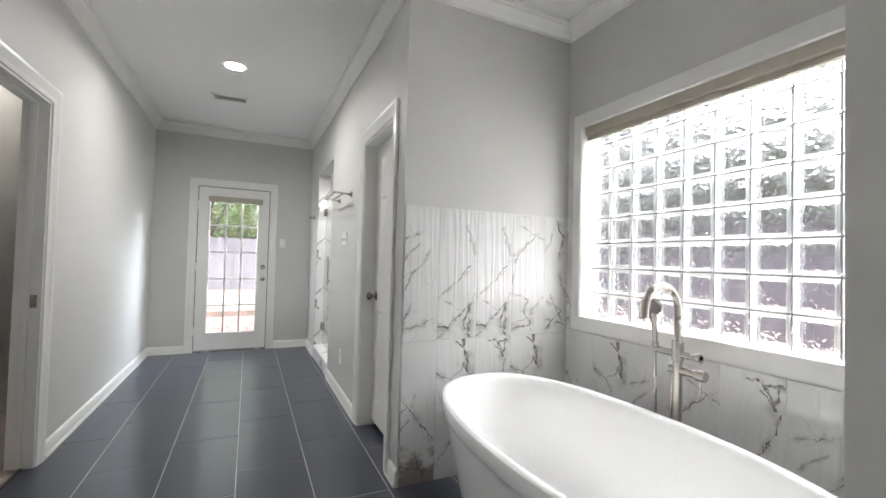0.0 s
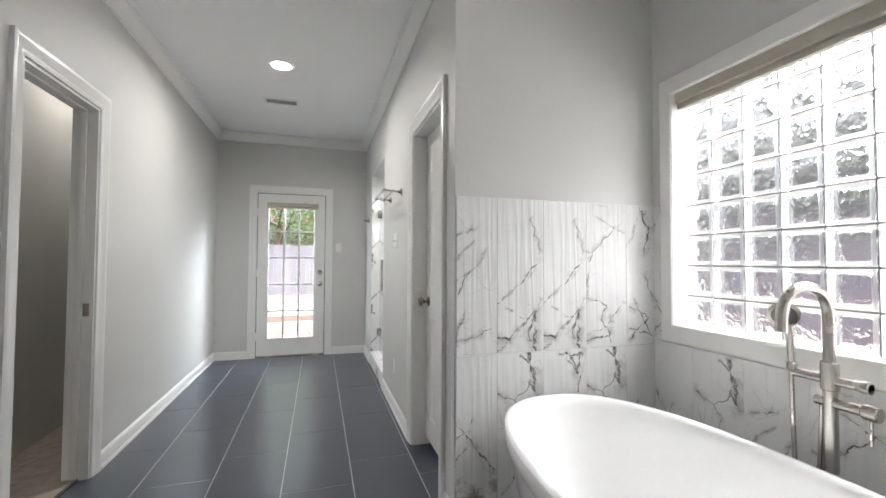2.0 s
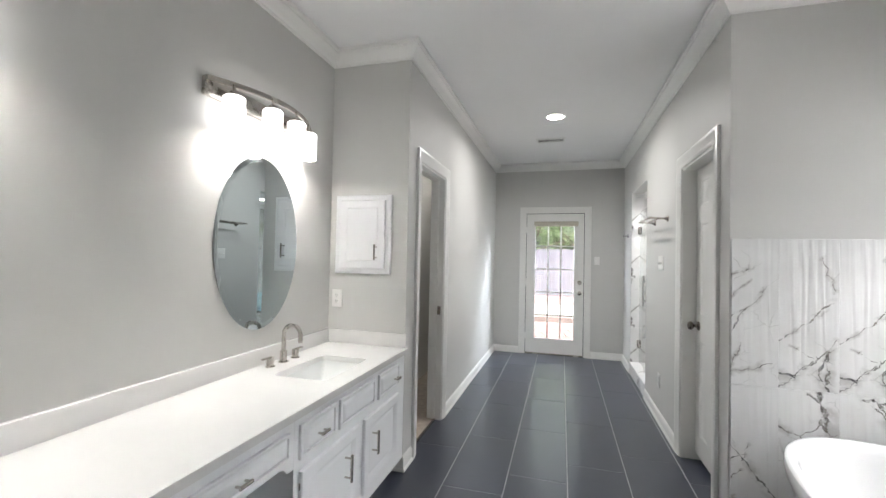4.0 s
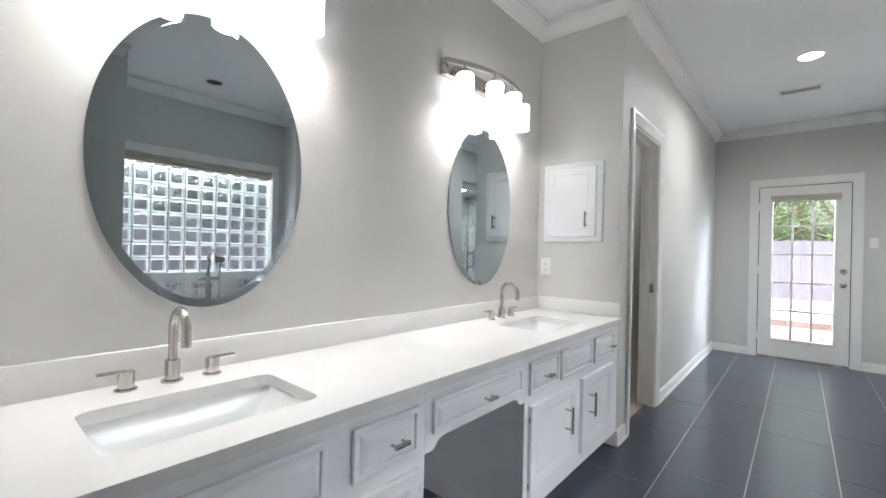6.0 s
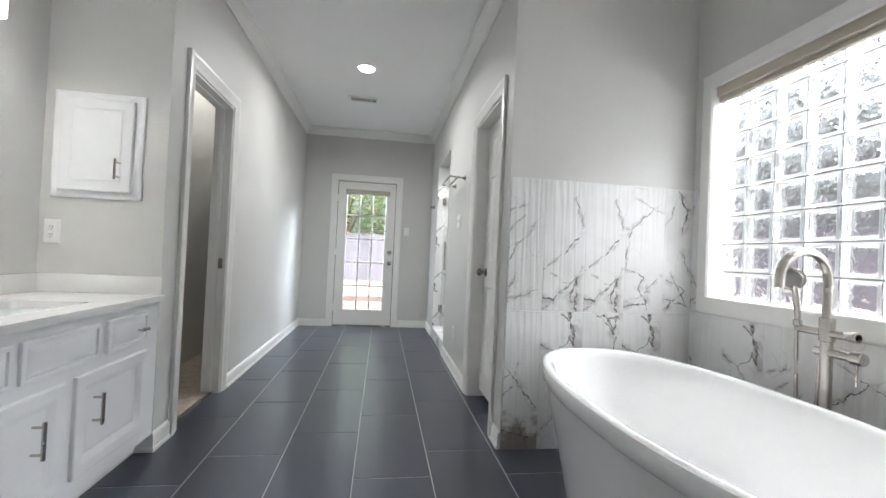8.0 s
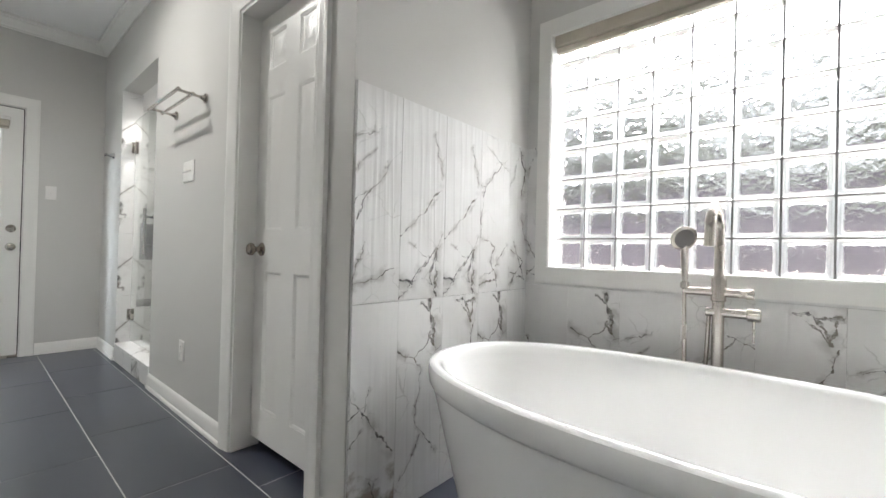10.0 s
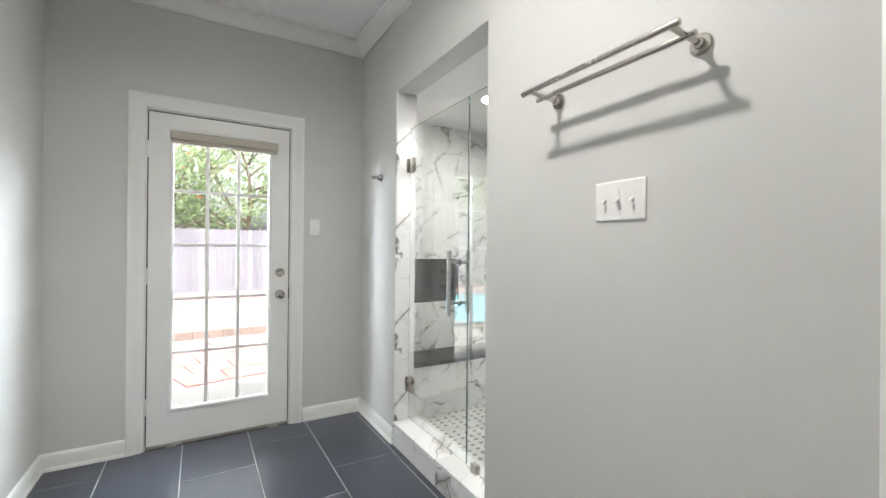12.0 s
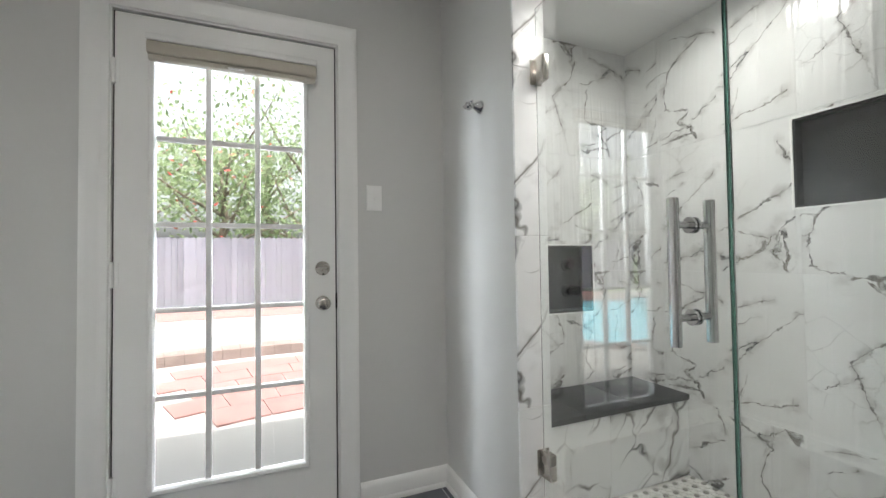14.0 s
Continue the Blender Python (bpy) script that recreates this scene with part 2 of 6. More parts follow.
def foliage(name, a, b_, c):
    m, nt, ln, b = tree_of(name)
    geo = nt.new("ShaderNodeNewGeometry")
    ln.new(ramp(nt, ln, geo.outputs["Random Per Island"], [(0.0, a), (0.55, b_), (1.0, c)]), b.inputs["Base Color"])
    b.inputs["Roughness"].default_value = 0.55
    tr = nt.new("ShaderNodeBsdfTranslucent")
    ln.new(b.inputs["Base Color"].links[0].from_socket, tr.inputs["Color"])
    mx = nt.new("ShaderNodeMixShader")
    mx.inputs[0].default_value = 0.6
    ln.new(b.outputs[0], mx.inputs[1])
    ln.new(tr.outputs[0], mx.inputs[2])
    ln.new(mx.outputs[0], nt["Material Output"].inputs["Surface"])
    return m


def planks(name, colour, var=0.25):
    m, nt, ln, b = tree_of(name)
    v = coords(nt, ln, 9.0, (14, 14, 0.9))
    g = noise_of(nt, ln, v, 2.4, 6.0, 0.62, 0.4)
    oi = nt.new("ShaderNodeObjectInfo")
    tone = maths(nt, ln, "ADD", maths(nt, ln, "MULTIPLY", oi.outputs["Random"], 0.35), 0.8)
    c = ramp(nt, ln, g, [(0.25, tuple(k * (1 - var) for k in colour)), (0.75, tuple(k * (1 + var) for k in colour))])
    tint = nt.new("ShaderNodeCombineColor")
    for i in range(3):
        ln.new(tone, tint.inputs[i])
    ln.new(mix_rgb(nt, ln, 1.0, c, tint.outputs[0], "MULTIPLY"), b.inputs["Base Color"])
    b.inputs["Roughness"].default_value = 0.8
    bump_to(nt, ln, b, g, 0.3, 0.004)
    return m


PAINT = surface("wall_paint_greige", (0.618, 0.612, 0.590), 0.55, var=0.025, big=0.8, fine=160, bump=0.10)
CEIL = surface("ceiling_paint_white", (0.86, 0.86, 0.855), 0.7, var=0.02, big=0.7, fine=120, bump=0.12)
TRIM = surface("trim_paint_white", (0.82, 0.815, 0.79), 0.32, var=0.02, big=2.0, fine=45, bump=0.04)
CAB = surface("cabinet_paint_white", (0.85, 0.855, 0.865), 0.35, var=0.025, big=2.5, fine=40, bump=0.05)
QUARTZ = surface("quartz_white", (0.80, 0.79, 0.775), 0.16, var=0.03, big=3.0, fine=30, bump=0.0)
CHINA = surface("white_glazed_ceramic", (0.83, 0.84, 0.83), 0.08, var=0.01, big=2.0, fine=20, bump=0.0)
ACRYL = surface("white_tub_acrylic", (0.86, 0.86, 0.85), 0.09, var=0.01, big=1.5, fine=20, bump=0.0, coat=0.4)
NICKEL = surface("brushed_nickel", (0.52, 0.49, 0.45), 0.27, metal=1.0, var=0.03, big=9, fine=300, bump=0.02, rvar=0.02)
CHROME = surface("polished_chrome", (0.62, 0.62, 0.62), 0.1, metal=1.0, var=0.03, big=8, fine=100, bump=0.0)
BRONZE = surface("aged_nickel_knob", (0.33, 0.29, 0.25), 0.25, metal=1.0, var=0.1, big=20, fine=150, bump=0.03)
PLATE = surface("white_plastic_plate", (0.84, 0.83, 0.81), 0.3, var=0.01, bump=0.0)
DARKSLOT = surface("dark_slot", (0.02, 0.02, 0.02), 0.6, var=0.1, bump=0.0)
BLACKM = surface("matt_black_metal", (0.02, 0.02, 0.022), 0.35, metal=0.6, var=0.1, bump=0.02)
GROUT = surface("light_grey_grout", (0.60, 0.60, 0.59), 0.85, var=0.12, big=4, fine=200, bump=0.25)
SLATE = surface("charcoal_porcelain_tile", (0.037, 0.044, 0.067), 0.28, var=0.16, big=1.6, fine=70, bump=0.02, rvar=0.01, jitter=11.0)
SLATE_W = surface("charcoal_wall_tile", (0.011, 0.012, 0.013), 0.42, var=0.2, big=4, fine=60, bump=0.08)
SLATE_W.node_tree.nodes["Principled BSDF"].inputs["IOR"].default_value = 1.3
SLATE.node_tree.nodes["Principled BSDF"].inputs["IOR"].default_value = 1.9
MARBLE = marble("veined_marble_tile")
SLOPES = ((0.0, 0.32, 0.5, 0.44, 3.5), (0.5, 0.44, 0.97, 0.58, 4.5), (0.0, 0.0, 0.5, 0.15, 2.5), (0.5, 0.15, 0.97, 0.34, 4), (0.0, 0.11, 0.3, 0.08, 8),
          (0.3, 0.08, 0.58, 0.2, 5), (0.70, 0.13, 0.84, 0.27, 9), (0.70, 0.13, 0.86, 0.01, 7), (0.84, 0.27, 0.83, 0.06, 7), (0.25, 0.29, 0.62, 0.22, 2), (0.78, 0.86, 0.96, 0.65, 2.5))
SPARSE = ((0.1, 0.75, 0.63, 0.82, 2.5), (0.05, 0.34, 0.41, 0.52, 3.5), (0.41, 0.52, 0.97, 0.76, 2.5), (0.06, 0.45, 0.41, 0.52, 2), (0.1, 0.6, 0.45, 0.7, 1.5),
          (0.07, 0.08, 0.6, 0.13, 2.5), (0.6, 0.13, 0.86, 0.17, 4.5), (0.05, 0.0, 0.28, 0.30, 1.5))
FORKED = ((0.0, 0.66, 0.2, 0.65, 2.5), (0.2, 0.65, 0.72, 0.83, 4), (0.72, 0.83, 0.98, 0.78, 3), (0.72, 0.83, 0.2, 0.90, 2), (0.2, 0.65, 0.06, 0.45, 3), (0.06, 0.45, 0.10, 0.34, 2),
          (0.08, 0.34, 0.55, 0.29, 4), (0.55, 0.29, 0.36, 0.2, 5), (0.36, 0.2, 0.55, 0.13, 7), (0.55, 0.13, 0.64, 0.04, 7), (0.03, 0.06, 0.6, 0.09, 6), (0.05, 0.1, 0.55, 0.16, 3), (0.55, 0.18, 0.98, 0.3, 3.5))
EDGED = ((0.55, 0.97, 0.85, 0.82, 7), (0.85, 0.82, 0.65, 0.66, 8), (0.7, 0.5, 0.95, 0.34, 6), (0.1, 0.28, 0.8, 0.2, 5), (0.8, 0.2, 0.2, 0.04, 5), (0.15, 0.12, 0.9, 0.07, 6), (0.3, 0.33, 0.85, 0.08, 4), (0.1, 0.7, 0.5, 0.9, 2))
HOOKED = ((0.03, 0.77, 0.38, 0.71, 5), (0.38, 0.71, 0.66, 0.77, 4), (0.66, 0.77, 0.80, 0.84, 7), (0.55, 0.985, 0.72, 0.94, 9), (0.70, 0.99, 0.78, 0.88, 15), (0.78, 0.91, 0.86, 0.77, 19), (0.72, 0.83, 0.88, 0.74, 11), (0.38, 0.71, 0.55, 0.64, 3.5),
          (0.55, 0.64, 0.42, 0.4, 2.5), (0.42, 0.4, 0.9, 0.2, 2.5), (0.1, 0.1, 0.6, 0.32, 3))
WEDGED = ((0.42, 0.985, 0.92, 0.975, 7), (0.55, 0.96, 0.84, 0.86, 5), (0.86, 0.985, 0.82, 0.86, 13), (0.66, 0.97, 0.82, 0.88, 9), (0.88, 0.84, 0.82, 0.72, 5), (0.82, 0.72, 0.4, 0.5, 3), (0.4, 0.5, 0.6, 0.2, 2.5), (0.05, 0.3, 0.5, 0.42, 2))
RISING = ((0.02, 0.66, 0.42, 0.5, 4), (0.42, 0.5, 0.85, 0.3, 5), (0.05, 0.5, 0.42, 0.56, 2.5), (0.42, 0.62, 0.36, 0.5, 2.5), (0.05, 0.36, 0.35, 0.45, 2), (0.1, 0.14, 0.8, 0.08, 7), (0.5, 0.2, 0.7, 0.02, 8))
TUB_TILE = (0.245, 0.75)
M_SLOPES = printed_marble("marble_tile_slopes", TUB_TILE, SLOPES, 1)
M_SPARSE = printed_marble("marble_tile_sparse", TUB_TILE, SPARSE, 2)
M_FORKED = printed_marble("marble_tile_forked", TUB_TILE, FORKED, 3)
M_EDGED = printed_marble("marble_tile_edged", (0.19, 0.75), EDGED, 4)
M_HOOKED = printed_marble("marble_tile_hooked", TUB_TILE, HOOKED, 5)
M_WEDGED = printed_marble("marble_tile_wedged", TUB_TILE, WEDGED, 6)
M_RISING = printed_marble("marble_tile_rising", TUB_TILE, RISING, 7, 0.75)


def halves(left, right):
    """Two narrow prints side by side on one square tile."""
    return tuple((u0 / 2, v0, u1 / 2, v1, w * 1.7) for u0, v0, u1, v1, w in left) + tuple((u0 / 2 + 0.5, v0, u1 / 2 + 0.5, v1, w * 1.7) for u0, v0, u1, v1, w in right)


SQUARE = (0.60, 0.60)
SHOWER_PRINTS = [printed_marble("marble_square_" + k, SQUARE, halves(a, q), s) for k, a, q, s in
                 (("one", SPARSE, SLOPES, 11), ("two", WEDGED, FORKED, 12), ("three", SLOPES, HOOKED, 13), ("four", FORKED, SPARSE, 14))]
BLOCK_RIM = glass("frosted_block_rim", (0.56, 0.59, 0.59), 0.55, 1.25)
JOINT = surface("grey_block_joint", (0.24, 0.24, 0.235), 0.8, var=0.1, big=6, fine=150, bump=0.2)
PEBBLE_A = surface("white_mosaic_stone", (0.70, 0.69, 0.66), 0.4, var=0.15, big=12, fine=120, bump=0.1)
PEBBLE_B = surface("grey_mosaic_stone", (0.27, 0.26, 0.235), 0.4, var=0.25, big=12, fine=120, bump=0.1)
MGROUT = surface("mosaic_grout", (0.62, 0.61, 0.58), 0.85, var=0.1, big=6, fine=150, bump=0.2)
SHADE_F = surface("beige_shade_fabric", (0.50, 0.46, 0.385), 0.8, var=0.06, big=5, fine=240, bump=0.25)
CARPET = surface("beige_carpet", (0.42, 0.36, 0.30), 0.95, var=0.2, big=20, fine=350, bump=0.9)
MORTAR = surface("white_block_mortar", (0.74, 0.74, 0.73), 0.7, var=0.05, big=6, fine=150, bump=0.2)
MIRROR = surface("silvered_mirror", (0.50, 0.555, 0.57), 0.015, metal=1.0, var=0.0, bump=0.0, rvar=0.0)
PANE = glass("clear_pane")
SHGLASS = glass("shower_glass", (0.95, 0.985, 0.97), 0.0, 1.72)
BLOCK = glass("wavy_glass_block", (0.74, 0.74, 0.765), 0.04, 1.28, 0.8, 30.0)
OPAL = glow("lit_opal_shade", (1.0, 0.98, 0.95), SCONCE_POWER)
CANLIT = glow("lit_can_lens", (1.0, 0.95, 0.88), 14.0)
SHLIT = glow("lit_shower_lens", (1.0, 0.96, 0.90), 10.0)
CONC = surface("pale_concrete", (0.195, 0.19, 0.183), 0.85, var=0.12, big=0.9, fine=70, bump=0.3)
PAVER = surface("red_clay_paver", (0.165, 0.085, 0.078), 0.8, var=0.25, big=3, fine=90, bump=0.35, jitter=8.0)
STONE = surface("grey_stone_coping", (0.13, 0.095, 0.085), 0.8, var=0.2, big=3, fine=80, bump=0.35, jitter=8.0)
MULCH = surface("pale_bark_mulch", (0.34, 0.30, 0.27), 0.9, var=0.3, big=5, fine=60, bump=0.6)
GRASS = surface("garden_grass", (0.09, 0.13, 0.05), 0.9, var=0.4, big=1.5, fine=60, bump=0.6)
FENCE = planks("weathered_grey_fence", (0.125, 0.120, 0.145))
BARK = surface("grey_brown_bark", (0.14, 0.11, 0.085), 0.9, var=0.35, big=6, fine=60, bump=0.6)
LEAF = foliage("crepe_myrtle_leaves", (0.12, 0.17, 0.08), (0.19, 0.25, 0.12), (0.28, 0.33, 0.20))
DUSTY = foliage("dusty_grey_leaves", (0.10, 0.12, 0.10), (0.16, 0.175, 0.155), (0.25, 0.265, 0.25))
BLOOM = foliage("red_blossom", (0.45, 0.06, 0.05), (0.55, 0.10, 0.09), (0.5, 0.16, 0.12))
WATER = surface("pool_water", (0.20, 0.53, 0.64), 0.12, var=0.10, big=0.6, fine=5, bump=0.15)
POOLT = surface("pool_plaster_blue", (0.22, 0.60, 0.74), 0.6, var=0.08, big=1.2, fine=40, bump=0.1)


# ---- mesh helpers ----
def box(bm, x0, x1, y0, y1, z0, z1, bev=0.0, seg=2):
    vs = [bm.verts.new((x, y, z)) for x in (x0, x1) for y in (y0, y1) for z in (z0, z1)]
    fs = [bm.faces.new([vs[i] for i in q]) for q in ((0, 1, 3, 2), (4, 6, 7, 5), (0, 4, 5, 1), (2, 3, 7, 6), (0, 2, 6, 4), (1, 5, 7, 3))]
    if bev:
        es = list({e for f in fs for e in f.edges})
        bmesh.ops.bevel(bm, geom=es, offset=bev, segments=seg, profile=0.5, affect="EDGES", clamp_overlap=True)
    return bm


def frame_axes(d):
    d = Vector(d).normalized()
    u = d.orthogonal().normalized()
    return d, u, d.cross(u)


def cyl(bm, p0, p1, r0, r1=None, seg=24, bev=0.0):
    """A capped cylinder or cone, its rims eased by bev."""
    r1 = r0 if r1 is None else r1
    p0, p1 = Vector(p0), Vector(p1)
    d, u, w = frame_axes(p1 - p0)
    prof = [(p0, r0)] if not bev else [(p0, r0 - bev), (p0 + d * bev, r0)]
    prof += [(p1, r1)] if not bev else [(p1 - d * bev, r1), (p1, r1 - bev)]
    rings = [[bm.verts.new(c + (u * math.cos(a) + w * math.sin(a)) * r) for a in (2 * math.pi * i / seg for i in range(seg))] for c, r in prof]
    for a, b in zip(rings, rings[1:]):
        for i in range(seg):
            bm.faces.new((a[i], a[(i + 1) % seg], b[(i + 1) % seg], b[i]))
    bm.faces.new(rings[0][::-1])
    bm.faces.new(rings[-1])
    return bm


def tube(bm, pts, r, seg=14):
    """A round tube along points; r may be one radius or one for each point."""
    pts = [Vector(p) for p in pts]
    rs = r if isinstance(r, (list, tuple)) else [r] * len(pts)
    d, u, w = frame_axes(pts[1] - pts[0])
    rings = []
    for i, p in enumerate(pts):
        t = (pts[min(i + 1, len(pts) - 1)] - pts[max(i - 1, 0)]).normalized()
        u = (u - t * u.dot(t)).normalized()
        w = t.cross(u)
        rings.append([bm.verts.new(p + (u * math.cos(a) + w * math.sin(a)) * rs[i]) for a in (2 * math.pi * k / seg for k in range(seg))])
    for a, b in zip(rings, rings[1:]):
        for i in range(seg):
            bm.faces.new((a[i], a[(i + 1) % seg], b[(i + 1) % seg], b[i]))
    bm.faces.new(rings[0][::-1])
    bm.faces.new(rings[-1])
    return bm


def lathe(bm, base, axis, prof, seg=28):
    """Turns (radius, height) pairs about an axis from base; open where a radius is not nought."""
    base = Vector(base)
    d, u, w = frame_axes(axis)
    rings = []
    for r, h in prof:
        if r < 1e-6:
            rings.append([bm.verts.new(base + d * h)])
        else:
            rings.append([bm.verts.new(base + d * h + (u * math.cos(a) + w * math.sin(a)) * r) for a in (2 * math.pi * k / seg for k in range(seg))])
    for a, b in zip(rings, rings[1:]):
        for i in range(seg):
            j = (i + 1) % seg
            if len(a) == 1 and len(b) > 1:
                bm.faces.new((a[0], b[j], b[i]))
            elif len(b) == 1 and len(a) > 1:
                bm.faces.new((a[i], a[j], b[0]))
            elif len(a) > 1:
                bm.faces.new((a[i], a[j], b[j], b[i]))
    return bm


def loops(bm, rings, cap0=False, cap1=False):
    """Joins closed rings of points into a skin."""
    vs = [[bm.verts.new(p) for p in r] for r in rings]
    n = len(vs[0])
    for a, b in zip(vs, vs[1:]):
        for i in range(n):
            bm.faces.new((a[i], a[(i + 1) % n], b[(i + 1) % n], b[i]))
    if cap0:
        bm.faces.new(vs[0][::-1])
    if cap1:
        bm.faces.new(vs[-1])
    return bm


def relief(bm, at, u0, u1, v0, v1, steps, back=True):
    """A rectangular panel; steps: (inset, height) from its foot to its middle; at(u, v, h) gives the place."""
    rings = []
    for i, h in steps:
        rings.append([at(u0 + i, v0 + i, h), at(u1 - i, v0 + i, h), at(u1 - i, v1 - i, h), at(u0 + i, v1 - i, h)])
    return loops(bm, rings, back, True)


def mesh_of(name, bm, smooth=True, angle=35):
    bmesh.ops.recalc_face_normals(bm, faces=bm.faces)
    me = bpy.data.meshes.new(name)
    bm.to_mesh(me)
    bm.free()
    if smooth:
        for p in me.polygons:
            p.use_smooth = True
        me.set_sharp_from_angle(angle=radians(angle))
    return me


def obj(name, bm, material, smooth=True):
    me = mesh_of(name, bm, smooth)
    me.materials.append(material)
    return new(name, me)


def part(name, bm, material, parent, label=""):
    o = obj(name, bm, material)
    o.parent = parent
    m = parent.matrix_basis if parent.parent is None else Matrix.Identity(4)
    o.matrix_parent_inverse = m.inverted()
    if label:
        tagged(o, label)
    return o


def thing(name, at, label, category, group="", kind=""):
    e = new(name)
    e.matrix_basis = Matrix.Translation(at)
    e.empty_display_size = 0.05
    return tagged(e, label, category, group, kind)


def setting(name, bm, material, label="", category=""):
    return tagged(obj(name, bm, material), label, category, kind="structure")


def piece(name, me, at, parent):
    o = new(name, me)
    o.parent = parent
    o.matrix_parent_inverse = (parent.matrix_basis if parent.parent is None else Matrix.Identity(4)).inverted()
    o.matrix_basis = Matrix.Translation(at)
    return o


def shared(name, bm, material, smooth=True):
    me = mesh_of(name, bm, smooth)
    me.materials.append(material)
    return me


# ---- walls, floors, ceilings ----
def wall(name, label, *boxes_):
    bm = bmesh.new()
    for b in boxes_:
        box(bm, *b)
    return setting(name, bm, PAINT, label, "wall")


ZB = -0.03
# openings: patio door, hall closet door, toilet room door, shower, window
PD = (0.105, 0.933, 2.045)
LD = (2.90, 3.545, 2.045)
RD = (2.805, 3.465, 2.045)
SH = (4.738, 5.692, 2.20)
WY0, WY1, WZ0, WZ1 = 0.925, 2.455, 0.872, 2.088

wall_end = wall("wall_end", "pale greige painted end wall with a glazed patio door", (-1.8, PD[0], YE, YE + 0.16, ZB, 2.9), (PD[1], 2.72, YE, YE + 0.16, ZB, 2.9), (PD[0], PD[1], YE, YE + 0.16, PD[2], 2.9))
wall_hall = wall("wall_hall", "pale greige painted hall wall with a cased opening",
                 (XL - T, XL, YV, LD[0], ZB, 2.9), (XL - T, XL, LD[1], YE, ZB, 2.9), (XL - T, XL, LD[0], LD[1], LD[2], 2.9))
wall_vanity_end = wall("wall_vanity_end", "pale greige painted wall at the end of the vanity", (XV - T, XL - T, YV, YV + T, ZB, 2.9))
wall_vanity = wall("wall_vanity", "pale greige painted wall behind the vanity", (XV - T, XV, YS, YV, ZB, 2.9))
wall_vanity_near = wall("wall_vanity_near", "pale greige painted return wall", (XV, XL, YV0 - 0.14, YV0, ZB, 2.9), (XL - T, XL, YS, YV0 - 0.14, ZB, 2.9))
wall_south = wall("wall_south", "pale greige painted wall", (XV - T, XR + T, YS - T, YS, ZB, 2.9))
wall_near = wall("wall_near", "pale greige painted wall beside the tub alcove", (XR, XR + T, YS, YA0, ZB, 2.9), (XR + T, XW, YA0 - T, YA0, ZB, 2.9))
wall_window = wall("wall_window", "pale greige painted outer wall with a glass block window",
                   (XW, XW + 0.16, YA0 - T, WY0, ZB, 2.9), (XW, XW + 0.16, WY1, YE, ZB, 2.9),
                   (XW, XW + 0.16, WY0, WY1, ZB, WZ0), (XW, XW + 0.16, WY0, WY1, WZ1, 2.9))
wall_alcove = wall("wall_alcove", "pale greige painted wall above marble tile", (XR + 0.13, XW, YA, YA + T, ZB, 2.9))
wall_right = wall("wall_right", "pale greige painted wall with a panelled door and a shower opening",
                  (XR, XR + 0.13, YA, RD[0], ZB, 2.9), (XR, XR + 0.13, RD[1], SH[0], ZB, 2.9), (XR, XR + 0.13, RD[0], RD[1], RD[2], 2.9),
                  (XR, XR + 0.13, SH[1], YE, ZB, 2.9), (XR, XR + 0.13, SH[0], SH[1], SH[2], 2.9))
wall_partition = wall("wall_partition", "pale greige painted partition", (XR + 0.13, XW, 4.20, 4.30, ZB, 2.9))
wall_closet = wall("wall_closet", "greige painted closet walls", (-1.02, -0.90, YV + T, 5.52, ZB, 2.9), (-0.90, XL - T, 5.4, 5.52, ZB, 2.9))

bm = bmesh.new()
box(bm, XV - T, XW + 0.16, YS - T, YE + 0.16, ZC, ZC + 0.12)
setting("ceiling", bm, CEIL, "smooth white painted ceiling", "ceiling")

bm = bmesh.new()
box(bm, XV - T, XW + 0.1, YS - T, YE + 0.06, -0.12, -0.0018)
floor = setting("floor", bm, GROUT, "charcoal porcelain tile floor with pale grout", "floor")
bm = bmesh.new()
box(bm, -0.9, XL - 0.06, YV + T, 5.4, -0.10, 0.008)
setting("floor_closet", bm, CARPET, "beige carpet behind the cased opening", "carpet")
bm = bmesh.new()
box(bm, XL - 0.062, XL - 0.045, LD[0], LD[1], -0.02, 0.011, 0.003)
setting("trim_threshold", bm, BRONZE, "thin metal strip between carpet and tile", "threshold")

# crown moulding round the room, mitred
ROOM = [(XL, YS), (XR, YS), (XR, YA0), (XW, YA0), (XW, YA), (XR, YA), (XR, YE), (XL, YE), (XL, YV), (XV, YV), (XV, YV0), (XL, YV0)]


def inset(poly, d):
    out = []
    n = len(poly)
    for i in range(n):
        p, c, q = (Vector(poly[k % n]) for k in (i - 1, i, i + 1))
        a, b = (c - p).normalized(), (q - c).normalized()
        na, nb = Vector((-a.y, a.x)), Vector((-b.y, b.x))
        out.append(c + (na + nb) * d / (1 + na.dot(nb)))
    return out


CROWN = [(0.0, 2.655), (0.012, 2.655), (0.016, 2.668), (0.022, 2.672), (0.034, 2.690), (0.052, 2.708), (0.066, 2.716), (0.070, 2.728), (0.080, 2.732), (0.080, 2.754), (0.0, 2.754)]
bm = bmesh.new()
rings = [[(p.x, p.y, z) for p in inset(ROOM, d)] for d, z in CROWN]
loops(bm, rings)
setting("trim_crown", bm, TRIM, "white stepped crown moulding", "moulding")

BASE = [(0.0, 0.0), (0.020, 0.0), (0.020, 0.012), (0.016, 0.020), (0.013, 0.022), (0.013, 0.072), (0.010, 0.082), (0.006, 0.090), (0.0, 0.096)]


